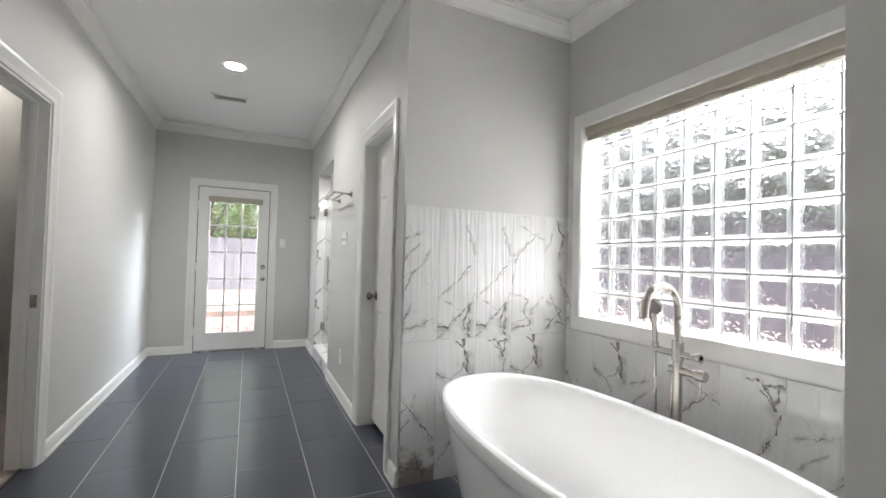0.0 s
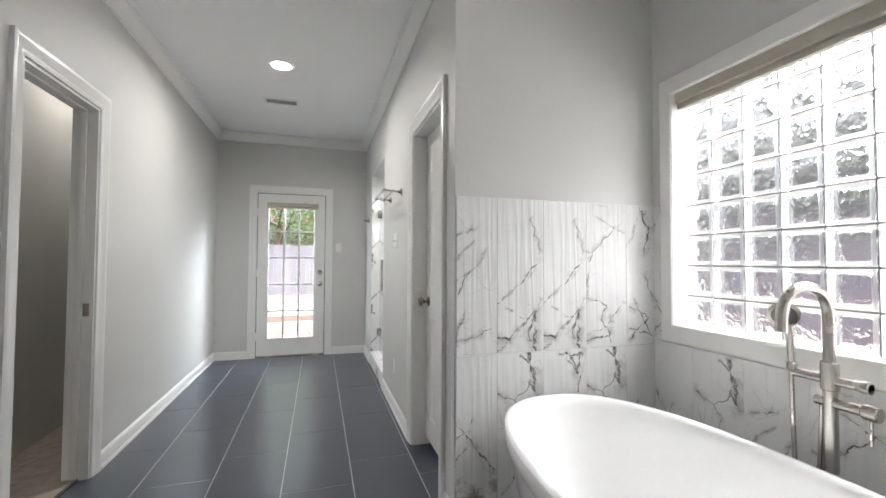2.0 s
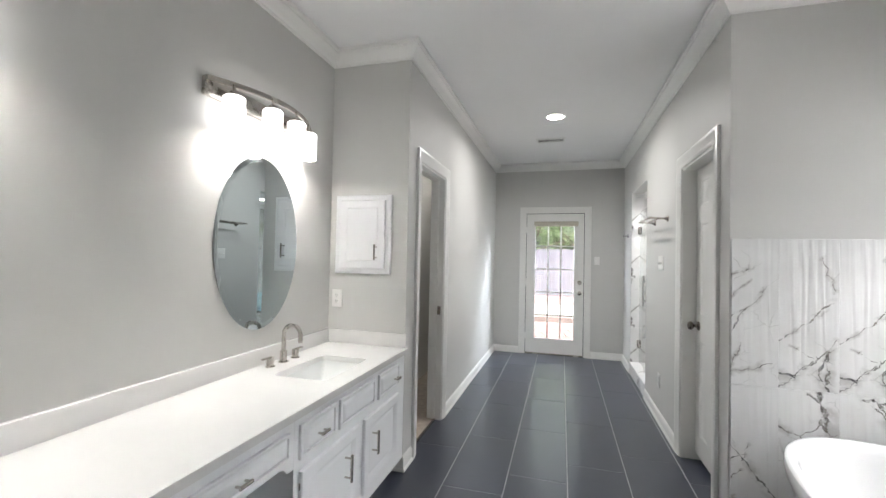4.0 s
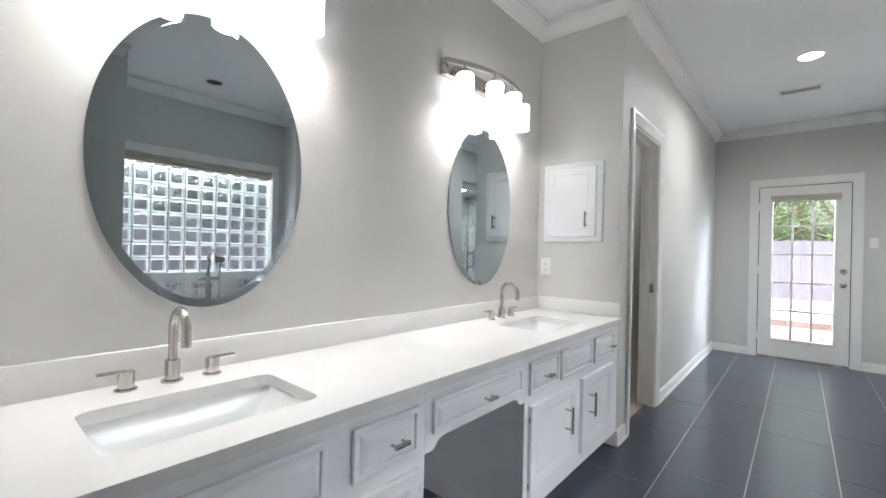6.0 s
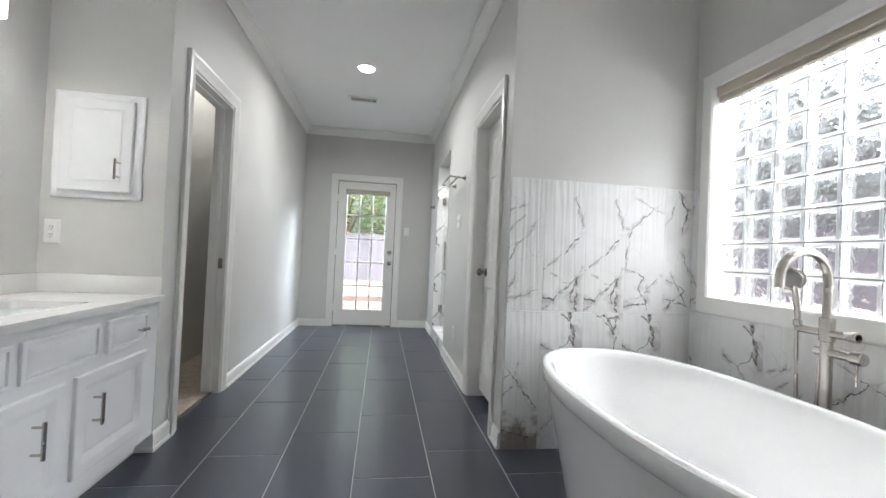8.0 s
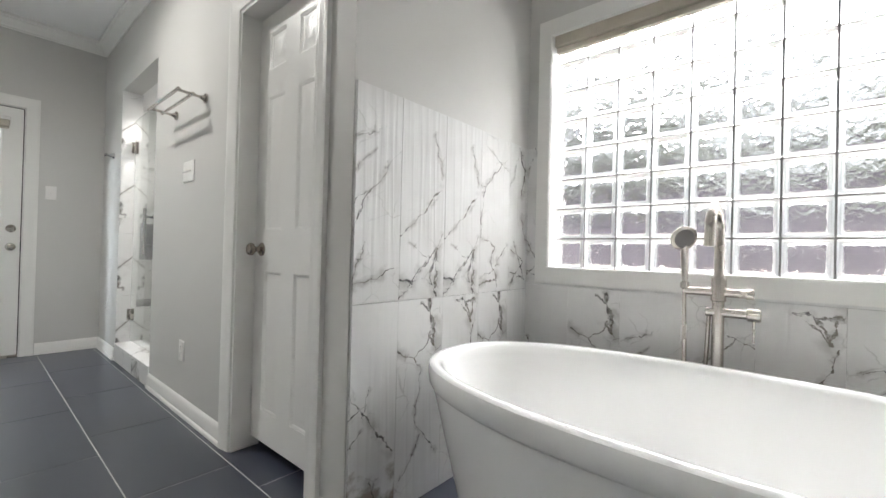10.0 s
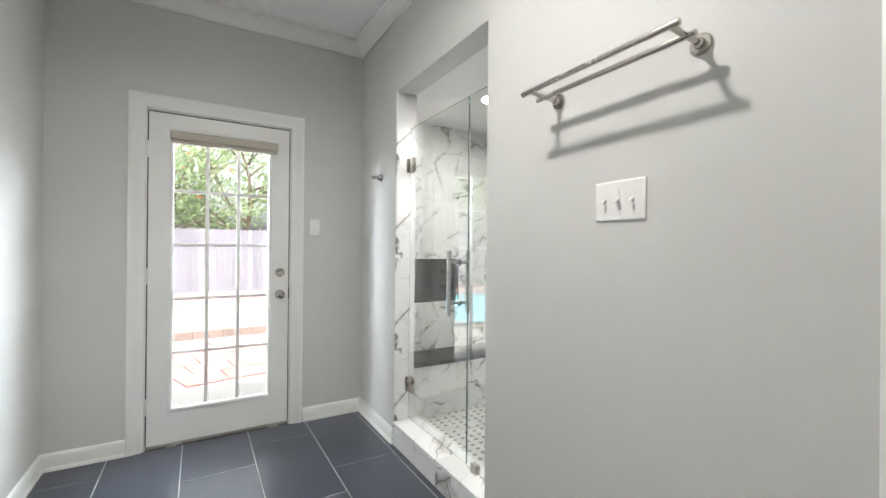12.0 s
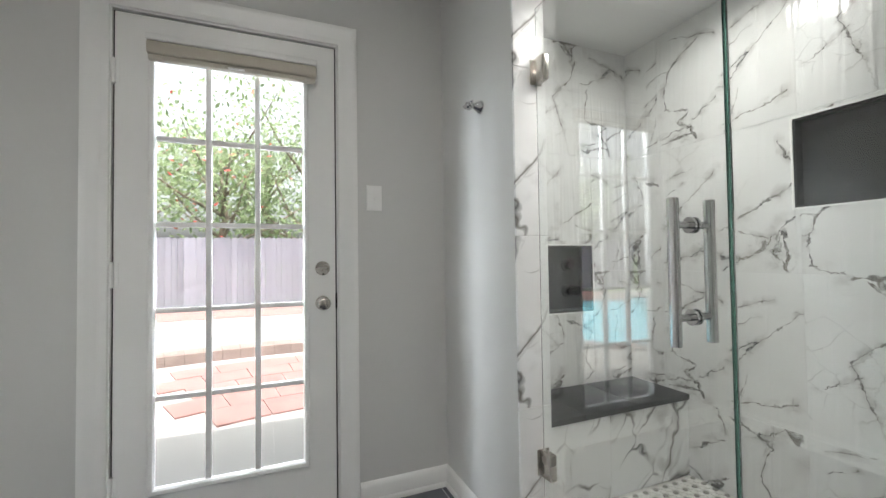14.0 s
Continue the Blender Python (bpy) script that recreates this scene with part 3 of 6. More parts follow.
def run(bm, a, b, n, prof, ma=0, mb=0):
    """A moulding from a to b on the floor plan that stands out along n; ma, mb: mitre at its ends (1 outward corner, -1 inward corner)."""
    a, b, n = Vector(a), Vector(b), Vector(n)
    d = (b - a).normalized()
    rings = []
    for p, m, s in ((a, ma, -1), (b, mb, 1)):
        rings.append([(*(p + n * o + d * s * m * o), z) for o, z in prof])
    loops(bm, rings, True, True)


for name, segs in (
    ("baseboard_hall", [((XL, YE), (XL, 3.632), (1, 0), -1, 0), ((XL, 2.812), (XL, YV), (1, 0), 0, 1), ((XL, YV), (XL - 0.08, YV), (0, -1), 1, 0)]),
    ("baseboard_end", [((1.019, YE), (XR, YE), (0, -1), 0, -1), ((XL, YE), (0.025, YE), (0, -1), -1, 0)]),
    ("baseboard_right", [((XR, YE), (XR, SH[1] + 0.002), (-1, 0), -1, 0), ((XR, SH[0] - 0.002), (XR, 3.552), (-1, 0), 0, 0), ((XR, 2.716), (XR, YA - 0.001), (-1, 0), 0, 0)]),
    ("baseboard_near", [((XR, YA0), (XR, YS), (-1, 0), 0, -1), ((XR, YS), (XL, YS), (0, 1), -1, -1), ((XL, YS), (XL, YV0), (1, 0), -1, 0)]),
    ("baseboard_knee", [((XV, 0.93), (XV, 1.515), (1, 0), 0, 0)]),
):
    bm = bmesh.new()
    for s in segs:
        run(bm, s[0], s[1], s[2], BASE, s[3], s[4])
    setting(name, bm, TRIM, "white painted baseboard with a shoe moulding", "baseboard")

# door casings: a stepped profile round three sides
CAS = [(0.0, 0.0), (0.0, 0.018), (0.012, 0.022), (0.024, 0.019), (0.050, 0.015), (0.058, 0.012), (0.066, 0.013), (0.084, 0.008), (0.088, 0.0)]


def casing(bm, at, u0, u1, top, prof, wide, sides=True):
    """at(u, v, h): u along the wall, v up, h off it. The opening runs from u0 to u1 and up to top."""
    s = wide / prof[-1][0]
    rings = []
    for u, v, du, dv in ((u0, 0.0, -1, 0), (u0, top, -1, 1), (u1, top, 1, 1), (u1, 0.0, 1, 0)):
        rings.append([at(u + du * (wide - o * s), v + dv * (wide - o * s), h) for o, h in prof])
    loops(bm, rings, True, True)


def lining(bm, at, u0, u1, top, d0, d1, t=0.018):
    for a, b, c, d in ((u0 - 0.001, u0 + t, 0, top), (u1 - t, u1 + 0.001, 0, top), (u0 + t, u1 - t, top - t, top + 0.001)):
        p, q = at(a, c, d0), at(b, d, d1)
        box(bm, *sorted((p[0], q[0])), *sorted((p[1], q[1])), *sorted((p[2], q[2])))


def at_end(u, v, h):
    return (u, YE - h, v)


def at_left(u, v, h):
    return (XL + h, u, v)


def at_right(u, v, h):
    return (XR - h, u, v)


def at_win(u, v, h):
    return (XW - h, u, v)

# ---- patio door ----
door_1 = thing("door_1", ((PD[0] + PD[1]) / 2, YE, 0), "white patio door with fifteen glass lites, closed", "door", kind="structure")
bm = bmesh.new()
casing(bm, at_end, PD[0] + 0.004, PD[1] - 0.004, PD[2] - 0.004, CAS, 0.085)
part("casing", bm, TRIM, door_1)
bm = bmesh.new()
lining(bm, at_end, PD[0], PD[1], PD[2], 0.0, -0.16, 0.008)
part("jamb", bm, TRIM, door_1)
bm = bmesh.new()
DX0, DX1, DZ0, DZ1 = 0.120, 0.918, 0.022, 2.029
GX0, GX1, GZ0, GZ1 = 0.238, 0.795, 0.225, 1.905
DY = YE + 0.008
for b in ((DX0, GX0, DZ0, DZ1), (GX1, DX1, DZ0, DZ1), (GX0, GX1, DZ0, GZ0), (GX0, GX1, GZ1, DZ1)):
    box(bm, b[0], b[1], DY, DY + 0.044, b[2], b[3])
leaf = part("leaf", bm, TRIM, door_1)
bm = bmesh.new()
for q in ((PD[0] + 0.008, DX0, 0.02, PD[2] - 0.008), (DX1, PD[1] - 0.008, 0.02, PD[2] - 0.008), (DX0, DX1, DZ1, PD[2] - 0.008)):
    box(bm, q[0], q[1], DY + 0.012, DY + 0.040, q[2], q[3])
part("weatherstrip", bm, DARKSLOT, door_1, "dark rubber weatherstrip")


def at_door(u, v, h):
    return (u, DY - h, v)


bm = bmesh.new()
FR = [(0.0, 0.0), (0.0, 0.010), (0.006, 0.014), (0.018, 0.011), (0.024, 0.004), (0.024, -0.012)]
rings = []
for o, h in FR:
    i = o - 0.012
    rings.append([at_door(GX0 + i, GZ0 + i, h), at_door(GX1 - i, GZ0 + i, h), at_door(GX1 - i, GZ1 - i, h), at_door(GX0 + i, GZ1 - i, h)])
loops(bm, rings)
part("glazing_bead", bm, TRIM, door_1)
NC, NR = 3, 5
for i in range(1, NC):
    x = GX0 + 0.012 + (GX1 - GX0 - 0.024) * i / NC
    bm = bmesh.new()
    box(bm, x - 0.0105, x + 0.0105, DY + 0.000, DY + 0.024, GZ0 + 0.0125, GZ1 - 0.0125, 0.002)
    part("muntin", bm, TRIM, door_1)
for j in range(1, NR):
    z = GZ0 + 0.012 + (GZ1 - GZ0 - 0.024) * j / NR
    bm = bmesh.new()
    for i in range(NC):
        a = GX0 + 0.012 + (GX1 - GX0 - 0.024) * i / NC + (0.011 if i else 0)
        b = GX0 + 0.012 + (GX1 - GX0 - 0.024) * (i + 1) / NC - (0.011 if i < NC - 1 else 0)
        box(bm, a, b, DY + 0.001, DY + 0.023, z - 0.0095, z + 0.0095, 0.002)
    part("muntin", bm, TRIM, door_1)
for i in range(NC):
    for j in range(NR):
        a = GX0 + 0.012 + (GX1 - GX0 - 0.024) * i / NC
        c = GZ0 + 0.012 + (GZ1 - GZ0 - 0.024) * j / NR
        bm = bmesh.new()
        box(bm, a + 0.003, a + (GX1 - GX0 - 0.024) / NC - 0.003, DY + 0.009, DY + 0.013, c + 0.003, c + (GZ1 - GZ0 - 0.024) / NR - 0.003)
        p = part("pane", bm, PANE, door_1)
        p.visible_shadow = False
bm = bmesh.new()
box(bm, PD[0] + 0.01, PD[1] - 0.01, YE - 0.004, YE + 0.15, -0.01, 0.018, 0.005)
part("threshold", bm, NICKEL, door_1, "worn metal threshold")
for z in (0.26, 1.04, 1.80):
    bm = bmesh.new()
    cyl(bm, (DX0 - 0.004, DY - 0.004, z - 0.048), (DX0 - 0.004, DY - 0.004, z + 0.048), 0.008, seg=14, bev=0.002)
    box(bm, DX0 - 0.011, DX0 + 0.016, DY - 0.003, DY - 0.0005, z - 0.044, z + 0.044)
    part("hinge", bm, TRIM, door_1, "white painted hinge")


def knob(parent, at, out, material, name="door_knob", r=0.027, rose=0.031):
    bm = bmesh.new()
    lathe(bm, at, out, [(0, 0), (rose, 0), (rose, 0.004), (rose * 0.85, 0.009), (0.012, 0.012), (0.011, 0.030), (0.018, 0.036), (r, 0.045), (r * 1.02, 0.054), (r * 0.86, 0.064), (r * 0.45, 0.069), (0, 0.070)])
    return part(name, bm, material, parent)


knob(door_1, (0.863, DY, 0.900), (0, -1, 0), NICKEL)
bm = bmesh.new()
lathe(bm, (0.863, DY, 1.050), (0, -1, 0), [(0, 0), (0.031, 0), (0.031, 0.005), (0.026, 0.011), (0.022, 0.013), (0.020, 0.018), (0, 0.019)])
box(bm, 0.847, 0.879, DY - 0.030, DY - 0.018, 1.045, 1.055, 0.003)
part("deadbolt", bm, NICKEL, door_1)
bm = bmesh.new()
box(bm, DX1 - 0.001, DX1 + 0.008, DY - 0.002, DY + 0.03, 0.87, 0.94, 0.002)
part("latch_plate", bm, BLACKM, door_1)

# small roller shade fixed to the door
shade_1 = thing("roller_shade", (0.533, DY, 1.84), "beige fabric shade rolled up over the door glass", "window shade")
bm = bmesh.new()
box(bm, 0.226, 0.840, DY - 0.058, DY - 0.013, 1.917, 1.942, 0.006, 3)
part("headrail", bm, TRIM, shade_1, "white headrail")
bm = bmesh.new()
box(bm, 0.228, 0.838, DY - 0.056, DY - 0.014, 1.868, 1.916, 0.008, 3)
part("rolled_fabric", bm, SHADE_F, shade_1)
bm = bmesh.new()
box(bm, 0.232, 0.834, DY - 0.048, DY - 0.018, 1.846, 1.867, 0.006, 2)
part("folded_fabric", bm, SHADE_F, shade_1)
bm = bmesh.new()
box(bm, 0.50, 0.56, DY - 0.052, DY - 0.0485, 1.848, 1.856, 0.001)
part("pull_tab", bm, PLATE, shade_1)

# ---- hall closet opening ----
door_2 = thing("door_2", (XL, (LD[0] + LD[1]) / 2, 0), "white cased opening to a carpeted closet", "doorway", kind="structure")
bm = bmesh.new()
casing(bm, at_left, LD[0] + 0.006, LD[1] - 0.006, LD[2] - 0.006, CAS, 0.086)
part("casing", bm, TRIM, door_2)
bm = bmesh.new()
lining(bm, at_left, LD[0], LD[1], LD[2], 0.0, -T, 0.018)
part("jamb", bm, TRIM, door_2)
bm = bmesh.new()
for a, b, c, d in ((LD[0] + 0.018, LD[0] + 0.029, 0.009, LD[2] - 0.029), (LD[1] - 0.029, LD[1] - 0.018, 0.009, LD[2] - 0.029), (LD[0] + 0.018, LD[1] - 0.018, LD[2] - 0.029, LD[2] - 0.018)):
    box(bm, XL - 0.085, XL - 0.05, a, b, c, d, 0.002)
part("door_stop", bm, TRIM, door_2)
bm = bmesh.new()
box(bm, XL - 0.047, XL - 0.018, LD[1] - 0.021, LD[1] - 0.0175, 0.885, 0.955, 0.001)
part("strike_plate", bm, BRONZE, door_2, "dark metal strike plate")

# ---- panelled toilet room door ----
door_3 = thing("door_3", (XR, (RD[0] + RD[1]) / 2, 0), "white six-panel door, closed, with a round knob", "door", kind="structure")
bm = bmesh.new()
casing(bm, at_right, RD[0] + 0.006, RD[1] - 0.006, RD[2] - 0.006, CAS, 0.088)
part("casing", bm, TRIM, door_3)
bm = bmesh.new()
lining(bm, at_right, RD[0], RD[1], RD[2], 0.0, -0.13, 0.018)
part("jamb", bm, TRIM, door_3)
LX = XR + 0.090          # face of the leaf


def at_leaf(u, v, h):
    return (LX - h, u, v)


LY0, LY1, LZ0, LZ1 = RD[0] + 0.019, RD[1] - 0.019, 0.055, RD[2] - 0.020
bm = bmesh.new()
box(bm, LX + 0.009, LX + 0.036, LY0, LY1, LZ0, LZ1)
cols = ((2.948, 3.092), (3.207, 3.353))
rows_ = ((0.197, 0.836), (1.024, 1.640), (1.765, 1.935))
for a, b in ((LY0, cols[0][0]), (cols[0][1], cols[1][0]), (cols[1][1], LY1)):
    box(bm, LX, LX + 0.009, a, b, LZ0, LZ1)
edges_z = [LZ0] + [z for r in rows_ for z in r] + [LZ1]
for a, b in cols:
    for c, d in zip(edges_z[::2], edges_z[1::2]):
        box(bm, LX, LX + 0.009, a, b, c, d)
part("leaf", bm, TRIM, door_3)
for a, b in cols:
    for c, d in rows_:
        bm = bmesh.new()
        relief(bm, at_leaf, a, b, c, d, [(0.0, -0.0085), (0.0, -0.001), (0.006, -0.003), (0.012, -0.0075), (0.022, -0.0078), (0.046, -0.0015), (0.050, -0.001)])
        part("panel", bm, TRIM, door_3)
knob(door_3, (LX, RD[1] - 0.083, 0.936), (-1, 0, 0), BRONZE, r=0.028)

# ---- glass block window ----
window_1 = thing("window_1", (XW, (WY0 + WY1) / 2, WZ0), "large white-framed window of clear wavy glass blocks", "window", kind="structure")
bm = bmesh.new()
WC = [(0.0, 0.0), (0.0, 0.016), (0.010, 0.020), (0.052, 0.018), (0.060, 0.022), (0.068, 0.020), (0.070, 0.0)]
rings = []
for u, v, du, dv in ((WY0, WZ0 + 0.012, -1, -1), (WY0, WZ1 - 0.030, -1, 1), (WY1, WZ1 - 0.030, 1, 1), (WY1, WZ0 + 0.012, 1, -1)):
    rings.append([at_win(u + du * (0.066 - o), v + dv * (0.084 - o * 1.2), h) for o, h in WC])
rings.append(rings[0])
loops(bm, rings)
bmesh.ops.remove_doubles(bm, verts=bm.verts, dist=1e-5)
part("window_frame", bm, TRIM, window_1)
bm = bmesh.new()
for a, b, c, d in ((WY0 - 0.001, WY0 + 0.006, WZ0 + 0.006, WZ1), (WY1 - 0.006, WY1 + 0.001, WZ0 + 0.006, WZ1), (WY0, WY1, WZ0 - 0.001, WZ0 + 0.006)):
    box(bm, XW - 0.012, XW + 0.068, a, b, c, d)
part("window_reveal", bm, TRIM, window_1)
# blocks
NY, NZ, PITCH = 10, 8, 0.1525
BX0, BX1 = XW + 0.072, XW + 0.142
H = 0.0725


def block_mesh():
    """A hollow-looking block: a solid pane with a pillowed face inside a thick clear rim."""
    bm = bmesh.new()
    d = (BX1 - BX0) / 2

    def ring(h, x, r):
        pts = []
        for cy, cz, a0 in ((1, 1, 0), (-1, 1, 90), (-1, -1, 180), (1, -1, 270)):
            for k in range(3):
                a = radians(a0 + 45 * k)
                pts.append((x, cy * (h - r) + r * math.cos(a), cz * (h - r) + r * math.sin(a)))
        return pts
    prof = [(H - 0.022, -d + 0.012, 0.010), (H - 0.016, -d + 0.010, 0.010), (H - 0.010, -d + 0.001, 0.009), (H - 0.006, -d, 0.008), (H, -d + 0.006, 0.006),
            (H, d - 0.006, 0.006), (H - 0.006, d, 0.008), (H - 0.010, d - 0.001, 0.009), (H - 0.016, d - 0.010, 0.010), (H - 0.022, d - 0.012, 0.010)]
    loops(bm, [ring(*p) for p in prof], True, True)
    me = shared("glass_block", bm, BLOCK)
    me.materials.append(BLOCK_RIM)
    for p in me.polygons:
        c = p.center
        p.material_index = 1 if max(abs(c.y), abs(c.z)) > H - 0.015 and p.area < 0.005 else 0
    return me


bmesh_block = block_mesh()
for i in range(NY):
    for j in range(NZ):
        o = piece("glass_block", bmesh_block, ((BX0 + BX1) / 2, WY1 - PITCH * (i + 0.5), WZ0 + 0.004 + PITCH * (j + 0.5)), window_1)
        o.visible_shadow = False
bm = bmesh.new()
for i in range(1, NY):
    y = WY1 - PITCH * i
    box(bm, BX0 + 0.012, BX1 - 0.012, y - 0.0035, y + 0.0035, WZ0 + 0.006, WZ1 - 0.002)
for j in range(1, NZ):
    z = WZ0 + 0.004 + PITCH * j
    for i in range(NY):
        box(bm, BX0 + 0.013, BX1 - 0.013, WY1 - PITCH * (i + 1) + 0.004, WY1 - PITCH * i - 0.004, z - 0.0035, z + 0.0035)
part("mortar", bm, JOINT, window_1, "grey mortar joints")
shade_2 = thing("roller_shade", (XW, (WY0 + WY1) / 2, 1.98), "beige fabric shade rolled up at the window head", "window shade")
bm = bmesh.new()
box(bm, XW + 0.004, XW + 0.060, WY0 + 0.008, WY1 - 0.008, 2.005, 2.082, 0.008, 3)
part("headrail_cover", bm, SHADE_F, shade_2)
bm = bmesh.new()
box(bm, XW + 0.018, XW + 0.050, WY0 + 0.012, WY1 - 0.012, 1.975, 2.004, 0.006, 2)
part("folded_fabric", bm, SHADE_F, shade_2)

# ---- shower enclosure ----
SX0, SX1, SY0, SY1, SZ1 = XR + 0.13, 2.48, 4.45, 6.16, 2.20
N1 = (1.70, 2.222, 0.803, 1.144)     # niche on the far wall: x, z
N2 = (4.80, 5.377, 1.257, 1.592)    # niche on the back wall: y, z


PRINT = random.Random(11)


def tile_mesh(name, w, h, t, material, axis, shift=None, bev=0.0006):
    """A tile whose print is cut from a larger slab at shift; returns the mesh and the shift."""
    o = Vector(shift or [PRINT.uniform(-40, 40) for _ in range(3)])
    bm = bmesh.new()
    if axis == "y":
        box(bm, -w / 2, w / 2, 0, t, -h / 2, h / 2, bev, 1)
    else:
        box(bm, 0, t, -w / 2, w / 2, -h / 2, h / 2, bev, 1)
    bmesh.ops.translate(bm, verts=bm.verts, vec=o)
    return shared(name, bm, material), o


def put_tile(name, tile, at, parent):
    me, o = tile
    return piece(name, me, Vector(at) - o, parent)


def carve(rects, hole):
    """Rectangles (a0, a1, b0, b1) less a hole."""
    out = []
    for a0, a1, b0, b1 in rects:
        h0, h1, k0, k1 = max(a0, hole[0]), min(a1, hole[1]), max(b0, hole[2]), min(b1, hole[3])
        if h0 >= h1 or k0 >= k1:
            out.append((a0, a1, b0, b1))
            continue
        out += [r for r in ((a0, h0, b0, b1), (h1, a1, b0, b1), (h0, h1, b0, k0), (h0, h1, k1, b1)) if r[1] - r[0] > 0.004 and r[3] - r[2] > 0.004]
    return out


def grid(a0, a1, b0, b1, da, db, sa=0.0, sb=0.0):
    """Tiles of da by db over a rectangle, the first cut by sa and sb."""
    def cuts(lo, hi, d, s):
        c = [lo]
        x = lo + (s or d)
        while x < hi - 0.01:
            c.append(x)
            x += d
        return c + [hi]
    ca, cb = cuts(a0, a1, da, sa), cuts(b0, b1, db, sb)
    return [(p, q, r, s) for p, q in zip(ca, ca[1:]) for r, s in zip(cb, cb[1:])]


def lay(rects, axis, plane, t, prints, parent, joint=0.0008):
    """Tiles on a wall; axis: the one that the wall faces along, plane: the face of the tiles' backs, t: thickness with its sign."""
    for k, (a0, a1, b0, b1) in enumerate(rects):
        me = tile_mesh("tile", a1 - a0 - joint, b1 - b0 - joint, t, prints[k % len(prints)], axis, (0, 0, 0))
        c = ((a0 + a1) / 2, (b0 + b1) / 2)
        put_tile("tile", me, (c[0], plane, c[1]) if axis == "y" else (plane, c[0], c[1]), parent)


def backing(name, label, boxes_, material=MORTAR):
    bm = bmesh.new()
    for b in boxes_:
        box(bm, *b)
    return setting(name, bm, material, label, "tiled wall")


def around(u0, u1, v0, v1, n):
    return ((u0, n[0], v0, v1), (n[1], u1, v0, v1), (n[0], n[1], v0, n[2]), (n[0], n[1], n[3], v1))


w_far = backing("wall_shower_far", "white marble tile shower wall with a dark niche", [(a, b, SY1 + 0.010, YE, c, d) for a, b, c, d in around(SX0, XW, 0.0, 2.3, N1)])
w_back = backing("wall_shower_back", "white marble tile shower wall with a dark niche", [(SX1 + 0.010, XW, a, b, c, d) for a, b, c, d in around(4.30, SY1 + 0.010, 0.0, 2.3, N2)])
w_side = backing("wall_shower_side", "white marble tile shower wall", [(SX0 + 0.01, SX1, 4.30, SY0 - 0.010, 0.0, 2.3)])
w_front = backing("wall_shower_front", "marble tile lining of the shower opening", [(SX0, SX0 + 0.004, SH[1] + 0.012, SY1, 0.0, 2.195), (SX0, SX0 + 0.004, SY0, SH[0] - 0.012, 0.0, 2.195)])
bm = bmesh.new()
box(bm, SX0 + 0.0005, XW, 4.30, YE, SZ1, SZ1 + 0.1)
setting("ceiling_shower", bm, CEIL, "low white painted shower ceiling", "ceiling")

# niche linings
bm = bmesh.new()
box(bm, N1[0], N1[1], YE - 0.06, YE - 0.05, N1[2], N1[3])
for b in ((N1[0], N1[0] + 0.008, N1[2], N1[3]), (N1[1] - 0.008, N1[1], N1[2], N1[3]), (N1[0] + 0.008, N1[1] - 0.008, N1[2], N1[2] + 0.008), (N1[0] + 0.008, N1[1] - 0.008, N1[3] - 0.008, N1[3])):
    box(bm, b[0], b[1], SY1 + 0.002, YE - 0.06, b[2], b[3])
niche_1 = tagged(obj("shower_niche", bm, SLATE_W), "recessed shower shelf lined with charcoal tile", "niche", kind="structure")
bm = bmesh.new()
box(bm, XW - 0.045, XW - 0.035, N2[0], N2[1], N2[2], N2[3])
for b in ((N2[0], N2[0] + 0.008, N2[2], N2[3]), (N2[1] - 0.008, N2[1], N2[2], N2[3]), (N2[0] + 0.008, N2[1] - 0.008, N2[2], N2[2] + 0.008), (N2[0] + 0.008, N2[1] - 0.008, N2[3] - 0.008, N2[3])):
    box(bm, SX1 + 0.002, XW - 0.045, b[0], b[1], b[2], b[3])
niche_2 = tagged(obj("shower_niche", bm, SLATE_W), "recessed shower shelf lined with charcoal tile", "niche", kind="structure")
for n, axis, par in ((N1, "y", niche_1), (N2, "x", niche_2)):
    bm = bmesh.new()
    for a, b, c, d in ((n[0] - 0.007, n[0], n[2] - 0.007, n[3] + 0.007), (n[1], n[1] + 0.007, n[2] - 0.007, n[3] + 0.007), (n[0], n[1], n[2] - 0.007, n[2]), (n[0], n[1], n[3], n[3] + 0.007)):
        if axis == "y":
            box(bm, a, b, SY1 - 0.002, SY1 + 0.012, c, d)
        else:
            box(bm, SX1 - 0.002, SX1 + 0.012, a, b, c, d)
    part("edge_trim", bm, TRIM, par, "thin white edge strip")
for z in (1.042, 0.905):
    vk = thing("shower_valve", (2.13, YE - 0.06, z), "round matt black shower control in the dark niche", "shower control", "shower controls")
    bm = bmesh.new()
    lathe(bm, (2.13, YE - 0.060, z), (0, -1, 0), [(0, 0), (0.034, 0), (0.034, 0.006), (0.026, 0.009), (0, 0.0095)])
    part("escutcheon", bm, BLACKM, vk)
    bm = bmesh.new()
    lathe(bm, (2.13, YE - 0.069, z), (0, -1, 0), [(0, 0), (0.022, 0), (0.022, 0.030), (0.019, 0.034), (0, 0.034)])
    part("knob", bm, BLACKM, vk)

